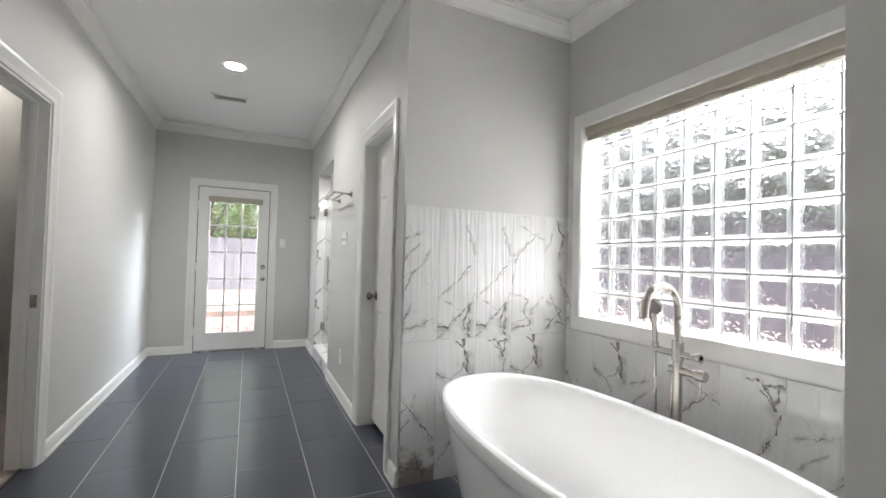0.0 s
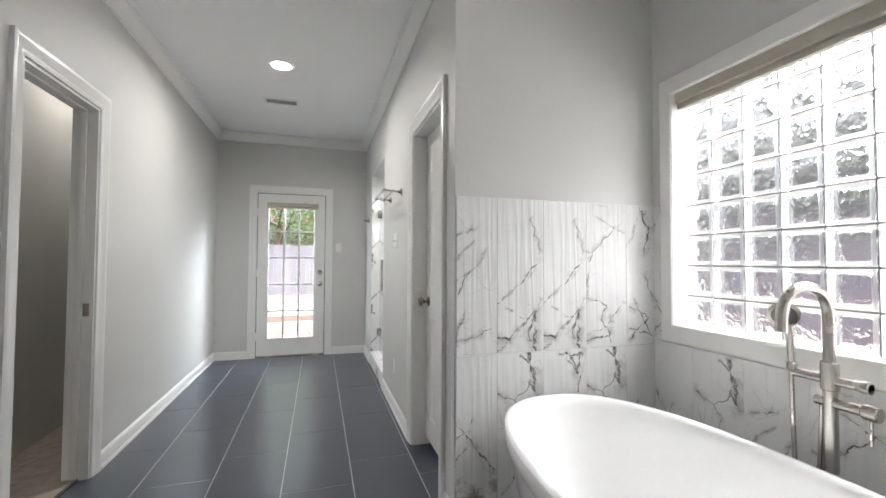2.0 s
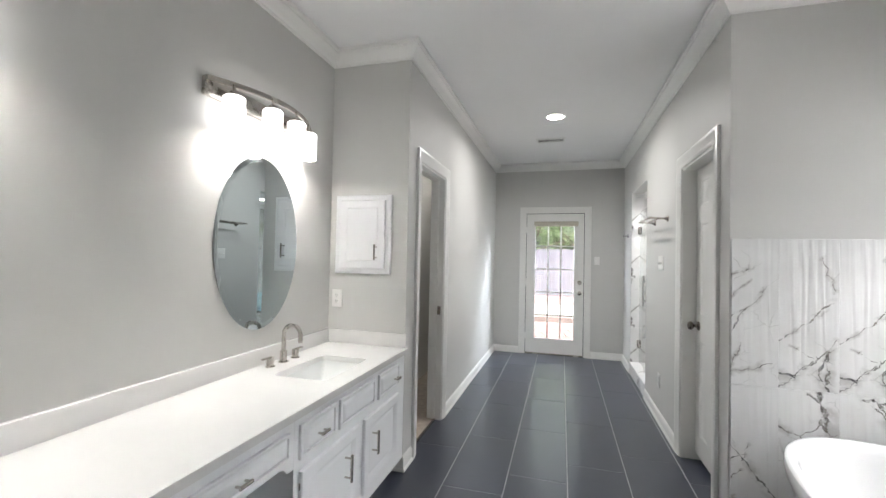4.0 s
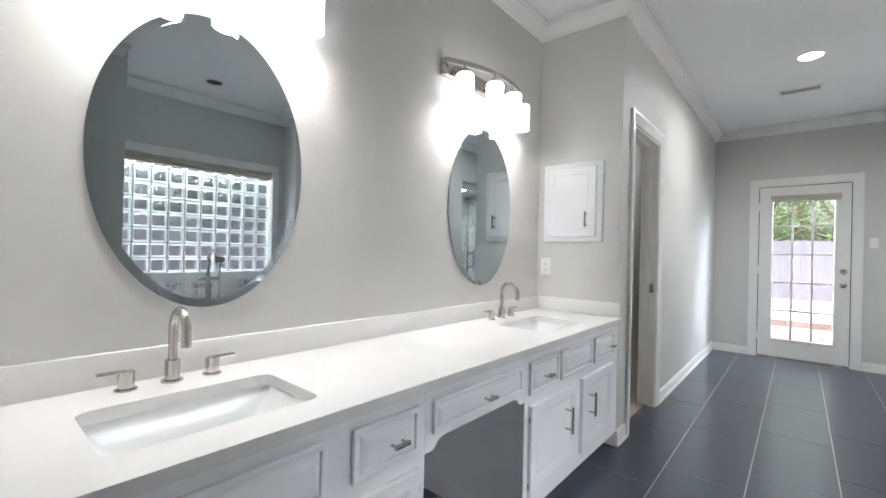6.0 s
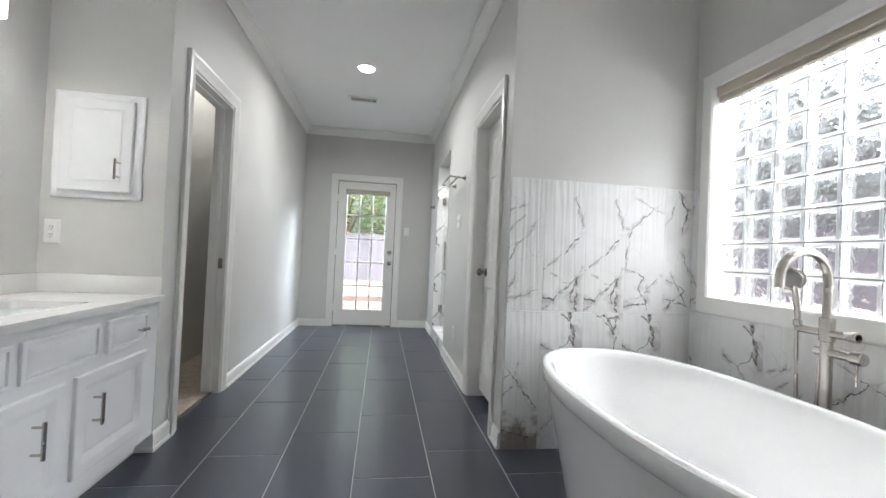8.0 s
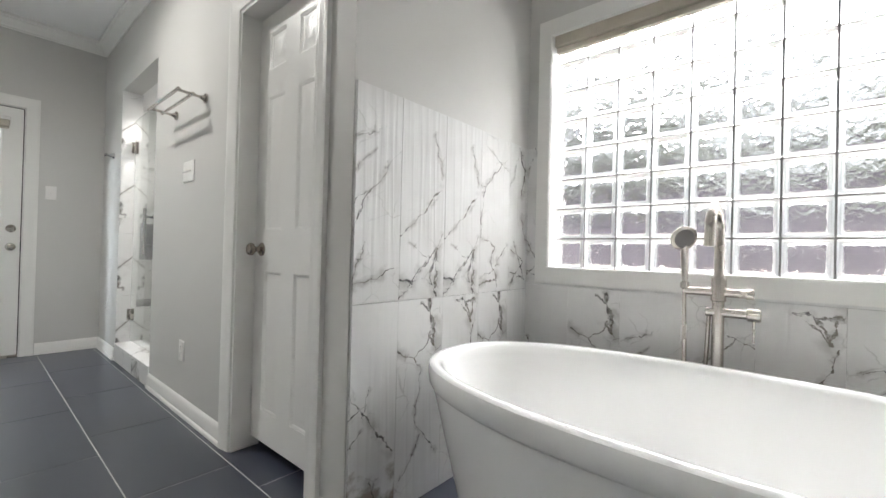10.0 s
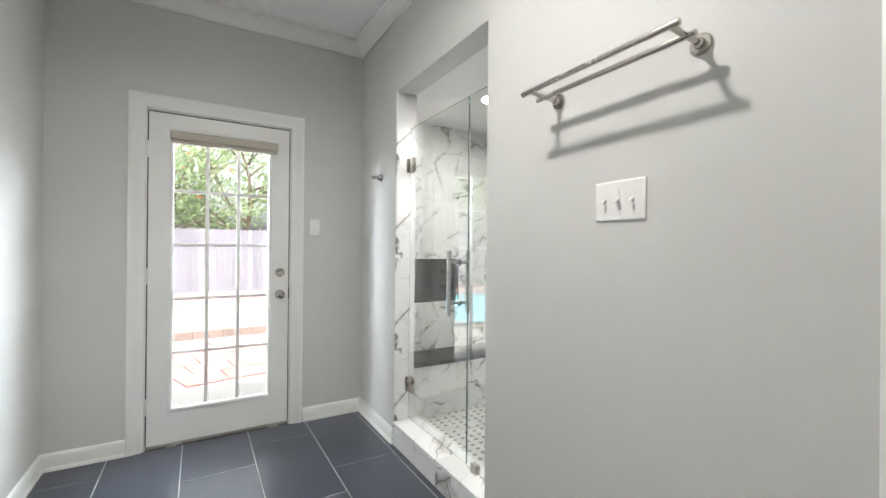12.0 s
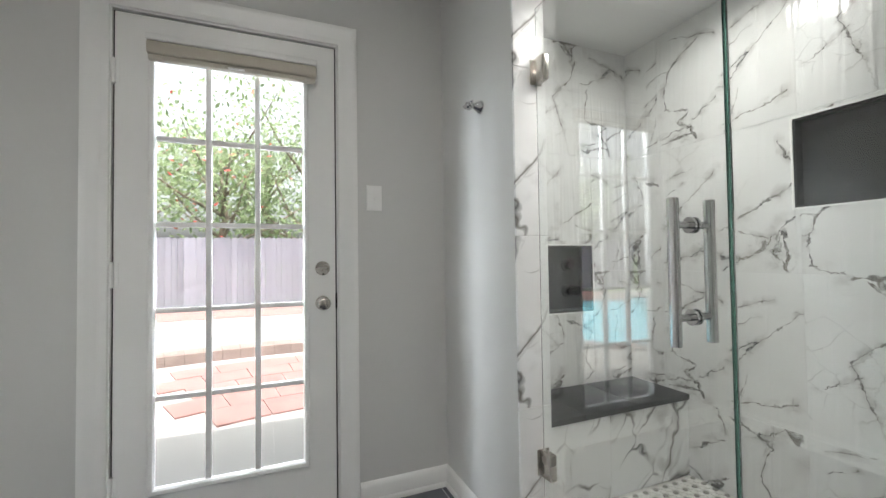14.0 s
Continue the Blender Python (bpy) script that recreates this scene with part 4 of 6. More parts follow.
# bench
bench = thing("shower_bench", (2.0, 6.0, 0.0), "marble tile shower bench with a charcoal tile seat", "bench", kind="structure")
bm = bmesh.new()
box(bm, SX0 + 0.004, SX1, 5.845, SY1, 0.05, 0.405)
part("core", bm, MORTAR, bench)
for a, b in ((SX0 + 0.005, 2.0), (2.0, SX1)):
    me = tile_mesh("front_tile", b - a - 0.001, 0.35, -0.009, MARBLE, "y")
    put_tile("front_tile", me, ((a + b) / 2, 5.845, 0.230), bench)
for a, b in ((SX0 + 0.005, 1.86), (1.86, 2.16), (2.16, SX1)):
    bm = bmesh.new()
    box(bm, a, b - 0.002, 5.826, SY1, 0.406, 0.432, 0.002)
    part("seat_tile", bm, SLATE_W, bench)

# curb
curb = thing("shower_curb", (XR + 0.06, 5.2, 0), "low marble shower curb", "curb", kind="structure")
bm = bmesh.new()
box(bm, XR + 0.004, XR + 0.170, SH[0], SH[1], ZB, 0.122)
part("core", bm, MORTAR, curb)
for a, b in ((SH[0], 5.15), (5.15, SH[1])):
    me = tile_mesh("face_tile", b - a - 0.001, 0.120, -0.012, MARBLE, "x")
    put_tile("face_tile", me, (XR + 0.004, (a + b) / 2, 0.062), curb)
    bm = bmesh.new()
    box(bm, -0.092, 0.092, -(b - a) / 2 + 0.0005, (b - a) / 2 - 0.0005, 0.0, 0.018, 0.003)
    piece("cap_tile", shared("cap_tile", bm, MARBLE), (XR + 0.084, (a + b) / 2, 0.123), curb)

# shower floor: small hexagonal stones
bm = bmesh.new()
box(bm, XR + 0.171, SX1, 4.30, 5.846, ZB, 0.050)
shower_floor = setting("floor_shower", bm, MGROUT, "white and grey mosaic shower floor", "floor")
for matx, grey in ((PEBBLE_A, False), (PEBBLE_B, True)):
    verts, faces = [], []
    rnd = random.Random(5)
    P = 0.030
    for i in range(int((SX1 - SX0) / P) + 1):
        for j in range(int(1.45 / (P * 0.866)) + 1):
            x, y = XR + 0.186 + i * P + (P / 2 if j % 2 else 0), 4.46 + j * P * 0.866
            if x > SX1 - 0.014 or y > 5.832:
                continue
            dark = (i - (j % 2)) % 2 == 0 and j % 2 == 0 and rnd.random() < 0.9
            r = P * 0.54 if not dark else P * 0.44
            rr = 1 + 0.10 * (rnd.random() - 0.5)
            if dark != grey:
                continue
            b0 = len(verts)
            for k in range(6):
                a = radians(60 * k + 30)
                verts += [(x + r * rr * math.cos(a) * 0.94, y + r * rr * math.sin(a) * 0.94, 0.049), (x + r * rr * math.cos(a) * 0.86, y + r * rr * math.sin(a) * 0.86, 0.054)]
            faces.append([b0 + 2 * k + 1 for k in range(6)])
            faces += [[b0 + 2 * k, b0 + 2 * ((k + 1) % 6), b0 + 2 * ((k + 1) % 6) + 1, b0 + 2 * k + 1] for k in range(6)]
    me = bpy.data.meshes.new("mosaic")
    me.from_pydata(verts, [], faces)
    me.materials.append(matx)
    o = new("mosaic_stones", me)
    o.parent = shower_floor
    tagged(o, "small grey mosaic stones" if grey else "small white mosaic stones", kind="stuff")
bm = bmesh.new()
lathe(bm, (1.86, 5.02, 0.055), (0, 0, 1), [(0.0, 0), (0.055, 0), (0.055, 0.003), (0.048, 0.004), (0.0, 0.0035)])
tagged(obj("shower_drain", bm, CHROME), "round metal drain in the mosaic floor", "drain")

# glass: fixed panel and hinged door
GXP = XR + 0.098
panel_fixed = thing("glass_screen", (GXP, 4.86, 0.142), "fixed clear glass screen of the shower", "glass screen")
bm = bmesh.new()
box(bm, GXP - 0.005, GXP + 0.005, SH[0] + 0.003, 5.012, 0.144, 1.980, 0.001, 1)
o = part("pane", bm, SHGLASS, panel_fixed)
o.visible_shadow = False
bm = bmesh.new()
box(bm, GXP - 0.010, GXP + 0.010, SH[0] + 0.0005, SH[0] + 0.016, 0.143, 1.980)
part("wall_channel", bm, NICKEL, panel_fixed)
bm = bmesh.new()
box(bm, GXP - 0.018, GXP + 0.018, 4.92, 4.965, 0.1415, 0.185, 0.003)
part("floor_clip", bm, NICKEL, panel_fixed)
shower_door = thing("shower_door", (GXP, 5.32, 0.15), "clear glass shower door with a brushed bar handle", "shower door")
bm = bmesh.new()
box(bm, GXP - 0.005, GXP + 0.005, 5.020, SH[1] - 0.014, 0.152, 1.980, 0.001, 1)
o = part("pane", bm, SHGLASS, shower_door)
o.visible_shadow = False
SEAL = glass("green_glass_edge", (0.25, 0.55, 0.45), 0.15)
bm = bmesh.new()
box(bm, GXP - 0.0052, GXP + 0.0052, 5.0135, 5.0185, 0.152, 1.980)
o = part("edge_seal", bm, SEAL, shower_door, "greenish glass edge")
for z in (0.366, 1.746):
    bm = bmesh.new()
    box(bm, GXP - 0.016, GXP + 0.016, SH[1] - 0.070, SH[1] - 0.012, z - 0.045, z + 0.045, 0.003)
    box(bm, GXP - 0.028, GXP + 0.028, SH[1] - 0.0115, SH[1] - 0.0075, z - 0.045, z + 0.045, 0.001)
    part("hinge", bm, NICKEL, shower_door)
for s in (-1, 1):
    bm = bmesh.new()
    x = GXP + s * 0.062
    cyl(bm, (x, 5.104, 0.880), (x, 5.104, 1.210), 0.0125, seg=20, bev=0.002)
    h = part("handle_bar", bm, CHROME, shower_door)
    for z in (0.942, 1.150):
        bm = bmesh.new()
        cyl(bm, (GXP + s * 0.006, 5.104, z), (x, 5.104, z), 0.0085, seg=16)
        cyl(bm, (GXP + s * 0.0055, 5.104, z), (GXP + s * 0.012, 5.104, z), 0.019, seg=20, bev=0.002)
        part("standoff", bm, CHROME, h)

# rain head and ceiling light
rain = thing("rain_shower_head", (2.17, 5.155, SZ1), "square dark metal rain shower head on a ceiling arm", "shower head")
bm = bmesh.new()
r = 0.155 * math.sqrt(2)
sq = [[(2.17 + k * math.cos(radians(90 * i + 2)), 5.155 + k * math.sin(radians(90 * i + 2)), z) for i in range(4)] for k, z in ((r, 1.992), (r, 2.000), (r * 0.94, 2.004), (0.04, 2.010))]
loops(bm, sq, True, True)
DARKMET = surface("brushed_dark_steel", (0.20, 0.195, 0.19), 0.33, metal=1.0, var=0.1, big=8, fine=200, bump=0.05)
part("plate", bm, DARKMET, rain)
bm = bmesh.new()
for i in range(-6, 7):
    for j in range(-6, 7):
        a, b = i * 0.021, j * 0.021
        c, s = math.cos(radians(47)), math.sin(radians(47))
        cyl(bm, (2.17 + a * c - b * s, 5.155 + a * s + b * c, 1.9925), (2.17 + a * c - b * s, 5.155 + a * s + b * c, 1.989), 0.0035, 0.0022, 6)
part("nozzles", bm, BLACKM, rain)
bm = bmesh.new()
cyl(bm, (2.17, 5.155, 2.008), (2.17, 5.155, SZ1), 0.012, seg=16)
cyl(bm, (2.17, 5.155, 2.008), (2.17, 5.155, 2.03), 0.020, 0.014, 16)
cyl(bm, (2.17, 5.155, SZ1 - 0.008), (2.17, 5.155, SZ1 + 0.001), 0.028, seg=20)
part("arm", bm, DARKMET, rain)


def recessed(name, label, x, y, z, r, lit, power=0.0, colour=(1, 0.98, 0.95)):
    t = thing(name, (x, y, z), label, "ceiling light")
    bm = bmesh.new()
    lathe(bm, (x, y, z), (0, 0, -1), [(r * 0.80, -0.004), (r * 0.84, 0.004), (r * 0.95, 0.007), (r * 1.12, 0.004), (r * 1.14, 0.0)], 40)
    part("trim_ring", bm, TRIM, t)
    bm = bmesh.new()
    if lit:
        lathe(bm, (x, y, z), (0, 0, -1), [(0, 0.003), (r * 0.6, 0.0028), (r * 0.82, 0.001), (r * 0.82, -0.003), (0, -0.003)], 40)
    else:
        # unlit: a flat near-black disc painted for the shade inside the can
        lathe(bm, (x, y, z), (0, 0, -1), [(0, 0.0012), (r * 0.84, 0.001), (r * 0.84, -0.003), (0, -0.003)], 40)
    part("lens", bm, lit or DARKSLOT, t)
    if power:
        l = new(name + "_lamp", bpy.data.lights.new(name + "_lamp", "AREA"))
        l.data.shape, l.data.size, l.data.energy, l.data.color = "DISK", r * 1.5, power, colour
        l.data.spread = radians(162)
        l.location = (x, y, z - 0.012)
    return t


recessed("recessed_light", "lit round recessed ceiling light with a white ring", 0.536, 4.28, ZC, 0.085, CANLIT, CAN_POWER)
recessed("recessed_light", "unlit recessed light, a dark round opening over the tub", 2.05, 1.58, ZC, 0.085, None)
# the closet one is an unseen lamp, added to brighten the closet
recessed("closet_light", "added round fill light on the closet ceiling, out of view", -0.68, 4.30, ZC, 0.085, SHLIT, 0.35, (1, 0.94, 0.86))
recessed("shower_light", "lit round ceiling light in the shower", 2.03, 5.47, SZ1, 0.085, SHLIT, SHOWER_POWER)

# tiles on the shower walls
lay([r for q in grid(SX0 + 0.004, SX1, 0.05, SZ1, 0.60, 0.60, 0.30, 0.36) for r in carve([q], N1) if r[2] > 0.38 or r[3] > 0.42], "y", SY1 + 0.010, -0.010, SHOWER_PRINTS, w_far)
lay([r for q in grid(SY0, SY1, 0.05, SZ1, 0.60, 0.60, 0.31, 0.36) for r in carve([q], N2)], "x", SX1 + 0.010, -0.010, SHOWER_PRINTS, w_back)
lay(grid(SX0 + 0.004, SX1, 0.05, SZ1, 0.60, 0.60, 0.30, 0.36), "y", SY0 - 0.010, 0.010, SHOWER_PRINTS, w_side)
lay(grid(SH[1] + 0.001, SY1, 0.05, SZ1, 0.60, 0.60, 0.0, 0.36), "x", SX0 + 0.004, 0.008, SHOWER_PRINTS, w_front)
for z0, z1 in ((0.142, 0.56), (0.561, 1.16), (1.161, 1.76), (1.761, SZ1)):
    bm = bmesh.new()
    box(bm, 0.0, 0.139, -0.010, 0.0, z0 - (z0 + z1) / 2, z1 - (z0 + z1) / 2 - 0.001, 0.001, 1)
    piece("tile", shared("jamb_tile", bm, MARBLE), (XR + 0.001, SH[1], (z0 + z1) / 2), w_front)

# ---- vanity ----
FX = -0.345            # face of the cabinets
CT, CB = 0.787, 0.756  # counter top and underside
SINKS = (0.400, 2.080)
SX_B, SX_F, SHW = -0.716, -0.428, 0.222


def at_front(u, v, h):
    return (FX + h, u, v)


counter = thing("countertop", (-0.6, 1.3, CB), "white quartz vanity countertop with faint grey veins and two sink cutouts", "countertop")
bm = bmesh.new()
ys = [YV0 + 0.002] + [y for s in SINKS for y in (s - SHW, s + SHW)] + [YV - 0.002]
for a, b in zip(ys[::2], ys[1::2]):
    box(bm, XV + 0.002, -0.318, a, b, CB, CT)
for s in SINKS:
    box(bm, XV + 0.002, SX_B, s - SHW, s + SHW, CB, CT)
    box(bm, SX_F, -0.318, s - SHW, s + SHW, CB, CT)
bmesh.ops.remove_doubles(bm, verts=bm.verts, dist=1e-5)
for s in SINKS:                      # rounded corners of the cutouts
    for ex, sx in ((SX_B, 1), (SX_F, -1)):
        for sy in (-1, 1):
            ey, r = s + sy * SHW, 0.032
            fil = [(ex, ey)] + [(ex + sx * r * (1 - math.cos(radians(a))), ey - sy * r * (1 - math.sin(radians(a)))) for a in range(0, 91, 15)]
            loops(bm, [[(x, y, CB + 0.0003) for x, y in fil], [(x, y, CT - 0.0003) for x, y in fil]], True, True)
part("slab", bm, QUARTZ, counter)
bm = bmesh.new()
box(bm, XV + 0.002, XV + 0.022, YV0 + 0.002, YV - 0.023, CT + 0.0005, 0.876, 0.002)
part("backsplash", bm, QUARTZ, counter)
bm = bmesh.new()
box(bm, XV + 0.002, -0.332, YV - 0.022, YV - 0.002, CT + 0.0005, 0.876, 0.002)
part("side_splash", bm, QUARTZ, counter)

for s in SINKS:
    t = thing("sink", (-0.572, s, CB - 0.14), "white rectangular undermount ceramic sink", "sink", "vanity sinks")
    bm = bmesh.new()

    def rr(hx, hy, z, r=0.03):
        cx, pts = (SX_B + SX_F) / 2, []
        for sx, sy, a0 in ((1, 1, 0), (-1, 1, 90), (-1, -1, 180), (1, -1, 270)):
            for k in range(6):
                a = radians(a0 + 18 * k)
                pts.append((cx + sx * (hx - r) + r * math.cos(a), s + sy * (hy - r) + r * math.sin(a), z))
        return pts
    hx = (SX_F - SX_B) / 2
    loops(bm, [rr(hx + 0.02, SHW + 0.02, CB - 0.001, 0.01), rr(hx + 0.003, SHW + 0.003, CB - 0.001, 0.012), rr(hx - 0.006, SHW - 0.008, CB - 0.03), rr(hx - 0.030, SHW - 0.075, CB - 0.115), rr(hx - 0.07, SHW - 0.12, CB - 0.132), rr(0.03, 0.03, CB - 0.138)], False, True)
    part("basin", bm, CHINA, t)
    bm = bmesh.new()
    lathe(bm, (-0.572, s, CB - 0.139), (0, 0, 1), [(0, 0.006), (0.018, 0.006), (0.022, 0.003), (0.022, 0)], 20)
    part("drain", bm, NICKEL, t)

    # widespread faucet
    f = thing("vanity_faucet", (-0.822, s, CT), "brushed nickel gooseneck vanity faucet", "faucet", "vanity faucets")
    bm = bmesh.new()
    fx = -0.822
    cyl(bm, (fx, s, CT), (fx, s, CT + 0.007), 0.027, seg=28, bev=0.002)
    cyl(bm, (fx, s, CT + 0.0075), (fx, s, CT + 0.062), 0.0185, seg=28, bev=0.001)
    part("base", bm, NICKEL, f)
    bm = bmesh.new()
    pts = [(fx, s, CT + 0.062), (fx, s, CT + 0.12), (fx, s, CT + 0.150)]
    pts += [(fx + 0.052 - 0.052 * math.cos(radians(a)), s, CT + 0.150 + 0.052 * math.sin(radians(a))) for a in range(12, 181, 12)]
    pts += [(fx + 0.104, s, CT + 0.128)]
    tube(bm, pts, 0.0115, 18)
    cyl(bm, (fx + 0.104, s, CT + 0.132), (fx + 0.104, s, CT + 0.112), 0.0128, seg=20, bev=0.001)
    part("spout", bm, NICKEL, f)
    for sd in (-1, 1):
        bm = bmesh.new()
        y = s + sd * 0.104
        cyl(bm, (fx, y, CT), (fx, y, CT + 0.006), 0.025, seg=24, bev=0.002)
        cyl(bm, (fx, y, CT + 0.0065), (fx, y, CT + 0.050), 0.0185, seg=24, bev=0.0015)
        box(bm, fx - 0.009, fx + 0.009, min(y, y + sd * 0.062), max(y, y + sd * 0.062), CT + 0.046, CT + 0.0535, 0.003)
        part("lever_handle", bm, NICKEL, f)


def bar_pull(parent, u, v, long, upright):
    """A square bar pull on two posts."""
    bm = bmesh.new()
    du, dv = (0, long / 2) if upright else (long / 2, 0)
    a, b = at_front(u - du, v - dv, 0.042), at_front(u + du, v + dv, 0.042)
    cyl(bm, a, b, 0.0066, seg=14, bev=0.001)
    for k in (-0.72, 0.72):
        cyl(bm, at_front(u + du * k, v + dv * k, 0.0), at_front(u + du * k, v + dv * k, 0.042), 0.0045, seg=12)
    return part("pull_handle", bm, NICKEL, parent, "brushed nickel bar pull")


DRAWER = [(0.0, 0.0005), (0.0, 0.011), (0.003, 0.0135), (0.015, 0.014), (0.017, 0.006), (0.038, 0.0195), (0.040, 0.020)]
CDOOR = [(0.0, 0.0005), (0.0, 0.014), (0.004, 0.018), (0.040, 0.019), (0.044, 0.018), (0.064, 0.003), (0.067, 0.0028), (0.076, 0.006), (0.086, 0.0065)]


def front(parent, name, u0, u1, v0, v1, steps):
    bm = bmesh.new()
    relief(bm, at_front, u0, u1, v0, v1, steps)
    p = part(name, bm, CAB, parent)
    return p


def base_cabinet(y0, y1, drawers, doors, label):
    c = thing("vanity_cabinet", ((FX + XV) / 2, (y0 + y1) / 2, 0), label, "vanity cabinet", "vanity cabinets")
    for nm, q in (("side_panel", (XV + 0.003, FX, y0, y0 + 0.018, 0.088, CB - 0.001)), ("side_panel", (XV + 0.003, FX, y1 - 0.018, y1, 0.088, CB - 0.001)),
                  ("bottom_panel", (XV + 0.003, FX - 0.02, y0 + 0.018, y1 - 0.018, 0.088, 0.106)), ("back_panel", (XV + 0.003, XV + 0.010, y0 + 0.018, y1 - 0.018, 0.106, CB - 0.15))):
        bm = bmesh.new()
        box(bm, *q)
        part(nm, bm, CAB, c)
    bm = bmesh.new()
    for c0, c1 in ((0.088, 0.168), (0.524, 0.594), (0.704, CB - 0.001)):
        box(bm, FX - 0.018, FX, y0 + 0.018, y1 - 0.018, c0, c1)
    for row, c0, c1 in ((doors, 0.168, 0.524), (drawers, 0.594, 0.704)):
        ends = [(y0 + 0.018, row[0][0] + 0.01)] + [(a[1] - 0.01, b[0] + 0.01) for a, b in zip(row, row[1:])] + [(row[-1][1] - 0.01, y1 - 0.018)]
        for a, b in ends:
            if b - a > 0.002:
                box(bm, FX - 0.018, FX, a, b, c0, c1)
    part("face_frame", bm, CAB, c)
    bm = bmesh.new()
    box(bm, FX - 0.085, FX - 0.070, y0, y1, 0.001, 0.0875)
    box(bm, XV + 0.003, FX - 0.085, y0, y0 + 0.016, 0.001, 0.0875)
    box(bm, XV + 0.003, FX - 0.085, y1 - 0.016, y1, 0.001, 0.0875)
    part("toe_kick", bm, CAB, c)
    for u0, u1, pulled in drawers:
        p = front(c, "drawer_front", u0, u1, 0.582, 0.716, DRAWER)
        if pulled:
            bar_pull(p, pulled, 0.645, 0.054, False)
    for u0, u1, pulled in doors:
        p = front(c, "cabinet_door", u0, u1, 0.156, 0.536, CDOOR)
        bar_pull(p, pulled, 0.384, 0.125, True)
        side = u0 - 0.003 if pulled > (u0 + u1) / 2 else u1 + 0.003
        for z in (0.205, 0.480):
            bm = bmesh.new()
            cyl(bm, (FX + 0.008, side, z - 0.012), (FX + 0.008, side, z + 0.012), 0.0032, seg=10)
            part("hinge", bm, NICKEL, p)
    return c


base_cabinet(1.520, YV - 0.004, [(1.547, 1.810, 1.674), (1.843, 2.207, None), (2.258, 2.548, 2.470)], [(1.552, 2.028, 1.905), (2.085, 2.545, 2.195)],
             "white raised-panel vanity cabinet with drawers over two doors")
base_cabinet(YV0 + 0.004, 0.925, [(-0.045, 0.152, 0.06), (0.211, 0.578, None), (0.655, 0.890, 0.793)], [(-0.045, 0.395, 0.18), (0.432, 0.892, 0.56)],
             "white raised-panel vanity cabinet with drawers over doors")
# knee drawer between the cabinets
apron = thing("knee_drawer", (FX, 1.21, 0.6), "white knee-space drawer with a curved apron between two cabinets", "drawer")
bm = bmesh.new()
prof = [(0.926, 0.5595), (0.955, 0.559), (0.968, 0.562), (0.976, 0.572), (0.990, 0.585), (1.015, 0.591), (1.435, 0.591), (1.458, 0.585), (1.472, 0.572), (1.479, 0.562), (1.492, 0.559), (1.519, 0.5595), (1.519, CB - 0.001), (0.926, CB - 0.001)]
loops(bm, [[(FX - 0.018, y, z) for y, z in prof], [(FX, y, z) for y, z in prof]], True, True)
part("apron", bm, CAB, apron)
p = front(apron, "drawer_front", 0.953, 1.482, 0.614, 0.711, [(i * 0.8, h) for i, h in DRAWER])
bar_pull(p, 1.226, 0.661, 0.054, False)
bm = bmesh.new()
box(bm, XV + 0.003, FX - 0.019, 0.926, 1.519, 0.66, 0.675)
part("drawer_box", bm, CAB, apron)

# ---- medicine cabinet, outlets, switches ----
med = thing("medicine_cabinet", (-0.645, YV, 1.258), "white recessed wall cabinet with one panelled door", "wall cabinet")


def at_med(u, v, h):
    return (u, YV - h, v)


bm = bmesh.new()
MFR = [(0.0, 0.0005), (0.0, 0.012), (0.006, 0.016), (0.014, 0.016), (0.020, 0.012), (0.048, 0.012), (0.052, 0.0005)]
loops(bm, [[at_med(-0.856 + i, 1.252 + i, h), at_med(-0.453 - i, 1.252 + i, h), at_med(-0.453 - i, 1.774 - i, h), at_med(-0.856 + i, 1.774 - i, h)] for i, h in MFR])
part("frame", bm, CAB, med)
bm = bmesh.new()
relief(bm, at_med, -0.816, -0.493, 1.286, 1.738, [(0.0, 0.013), (0.0, 0.028), (0.004, 0.032), (0.038, 0.032), (0.044, 0.028), (0.050, 0.026), (0.056, 0.030), (0.058, 0.030)])
mdoor = part("door", bm, CAB, med)
bm = bmesh.new()
cyl(bm, (-0.545, YV - 0.068, 1.345), (-0.545, YV - 0.068, 1.445), 0.0055, seg=14, bev=0.001)
for z in (1.36, 1.43):
    cyl(bm, (-0.545, YV - 0.030, z), (-0.545, YV - 0.068, z), 0.0045, seg=10)
part("pull_handle", bm, NICKEL, mdoor, "brushed nickel bar pull")


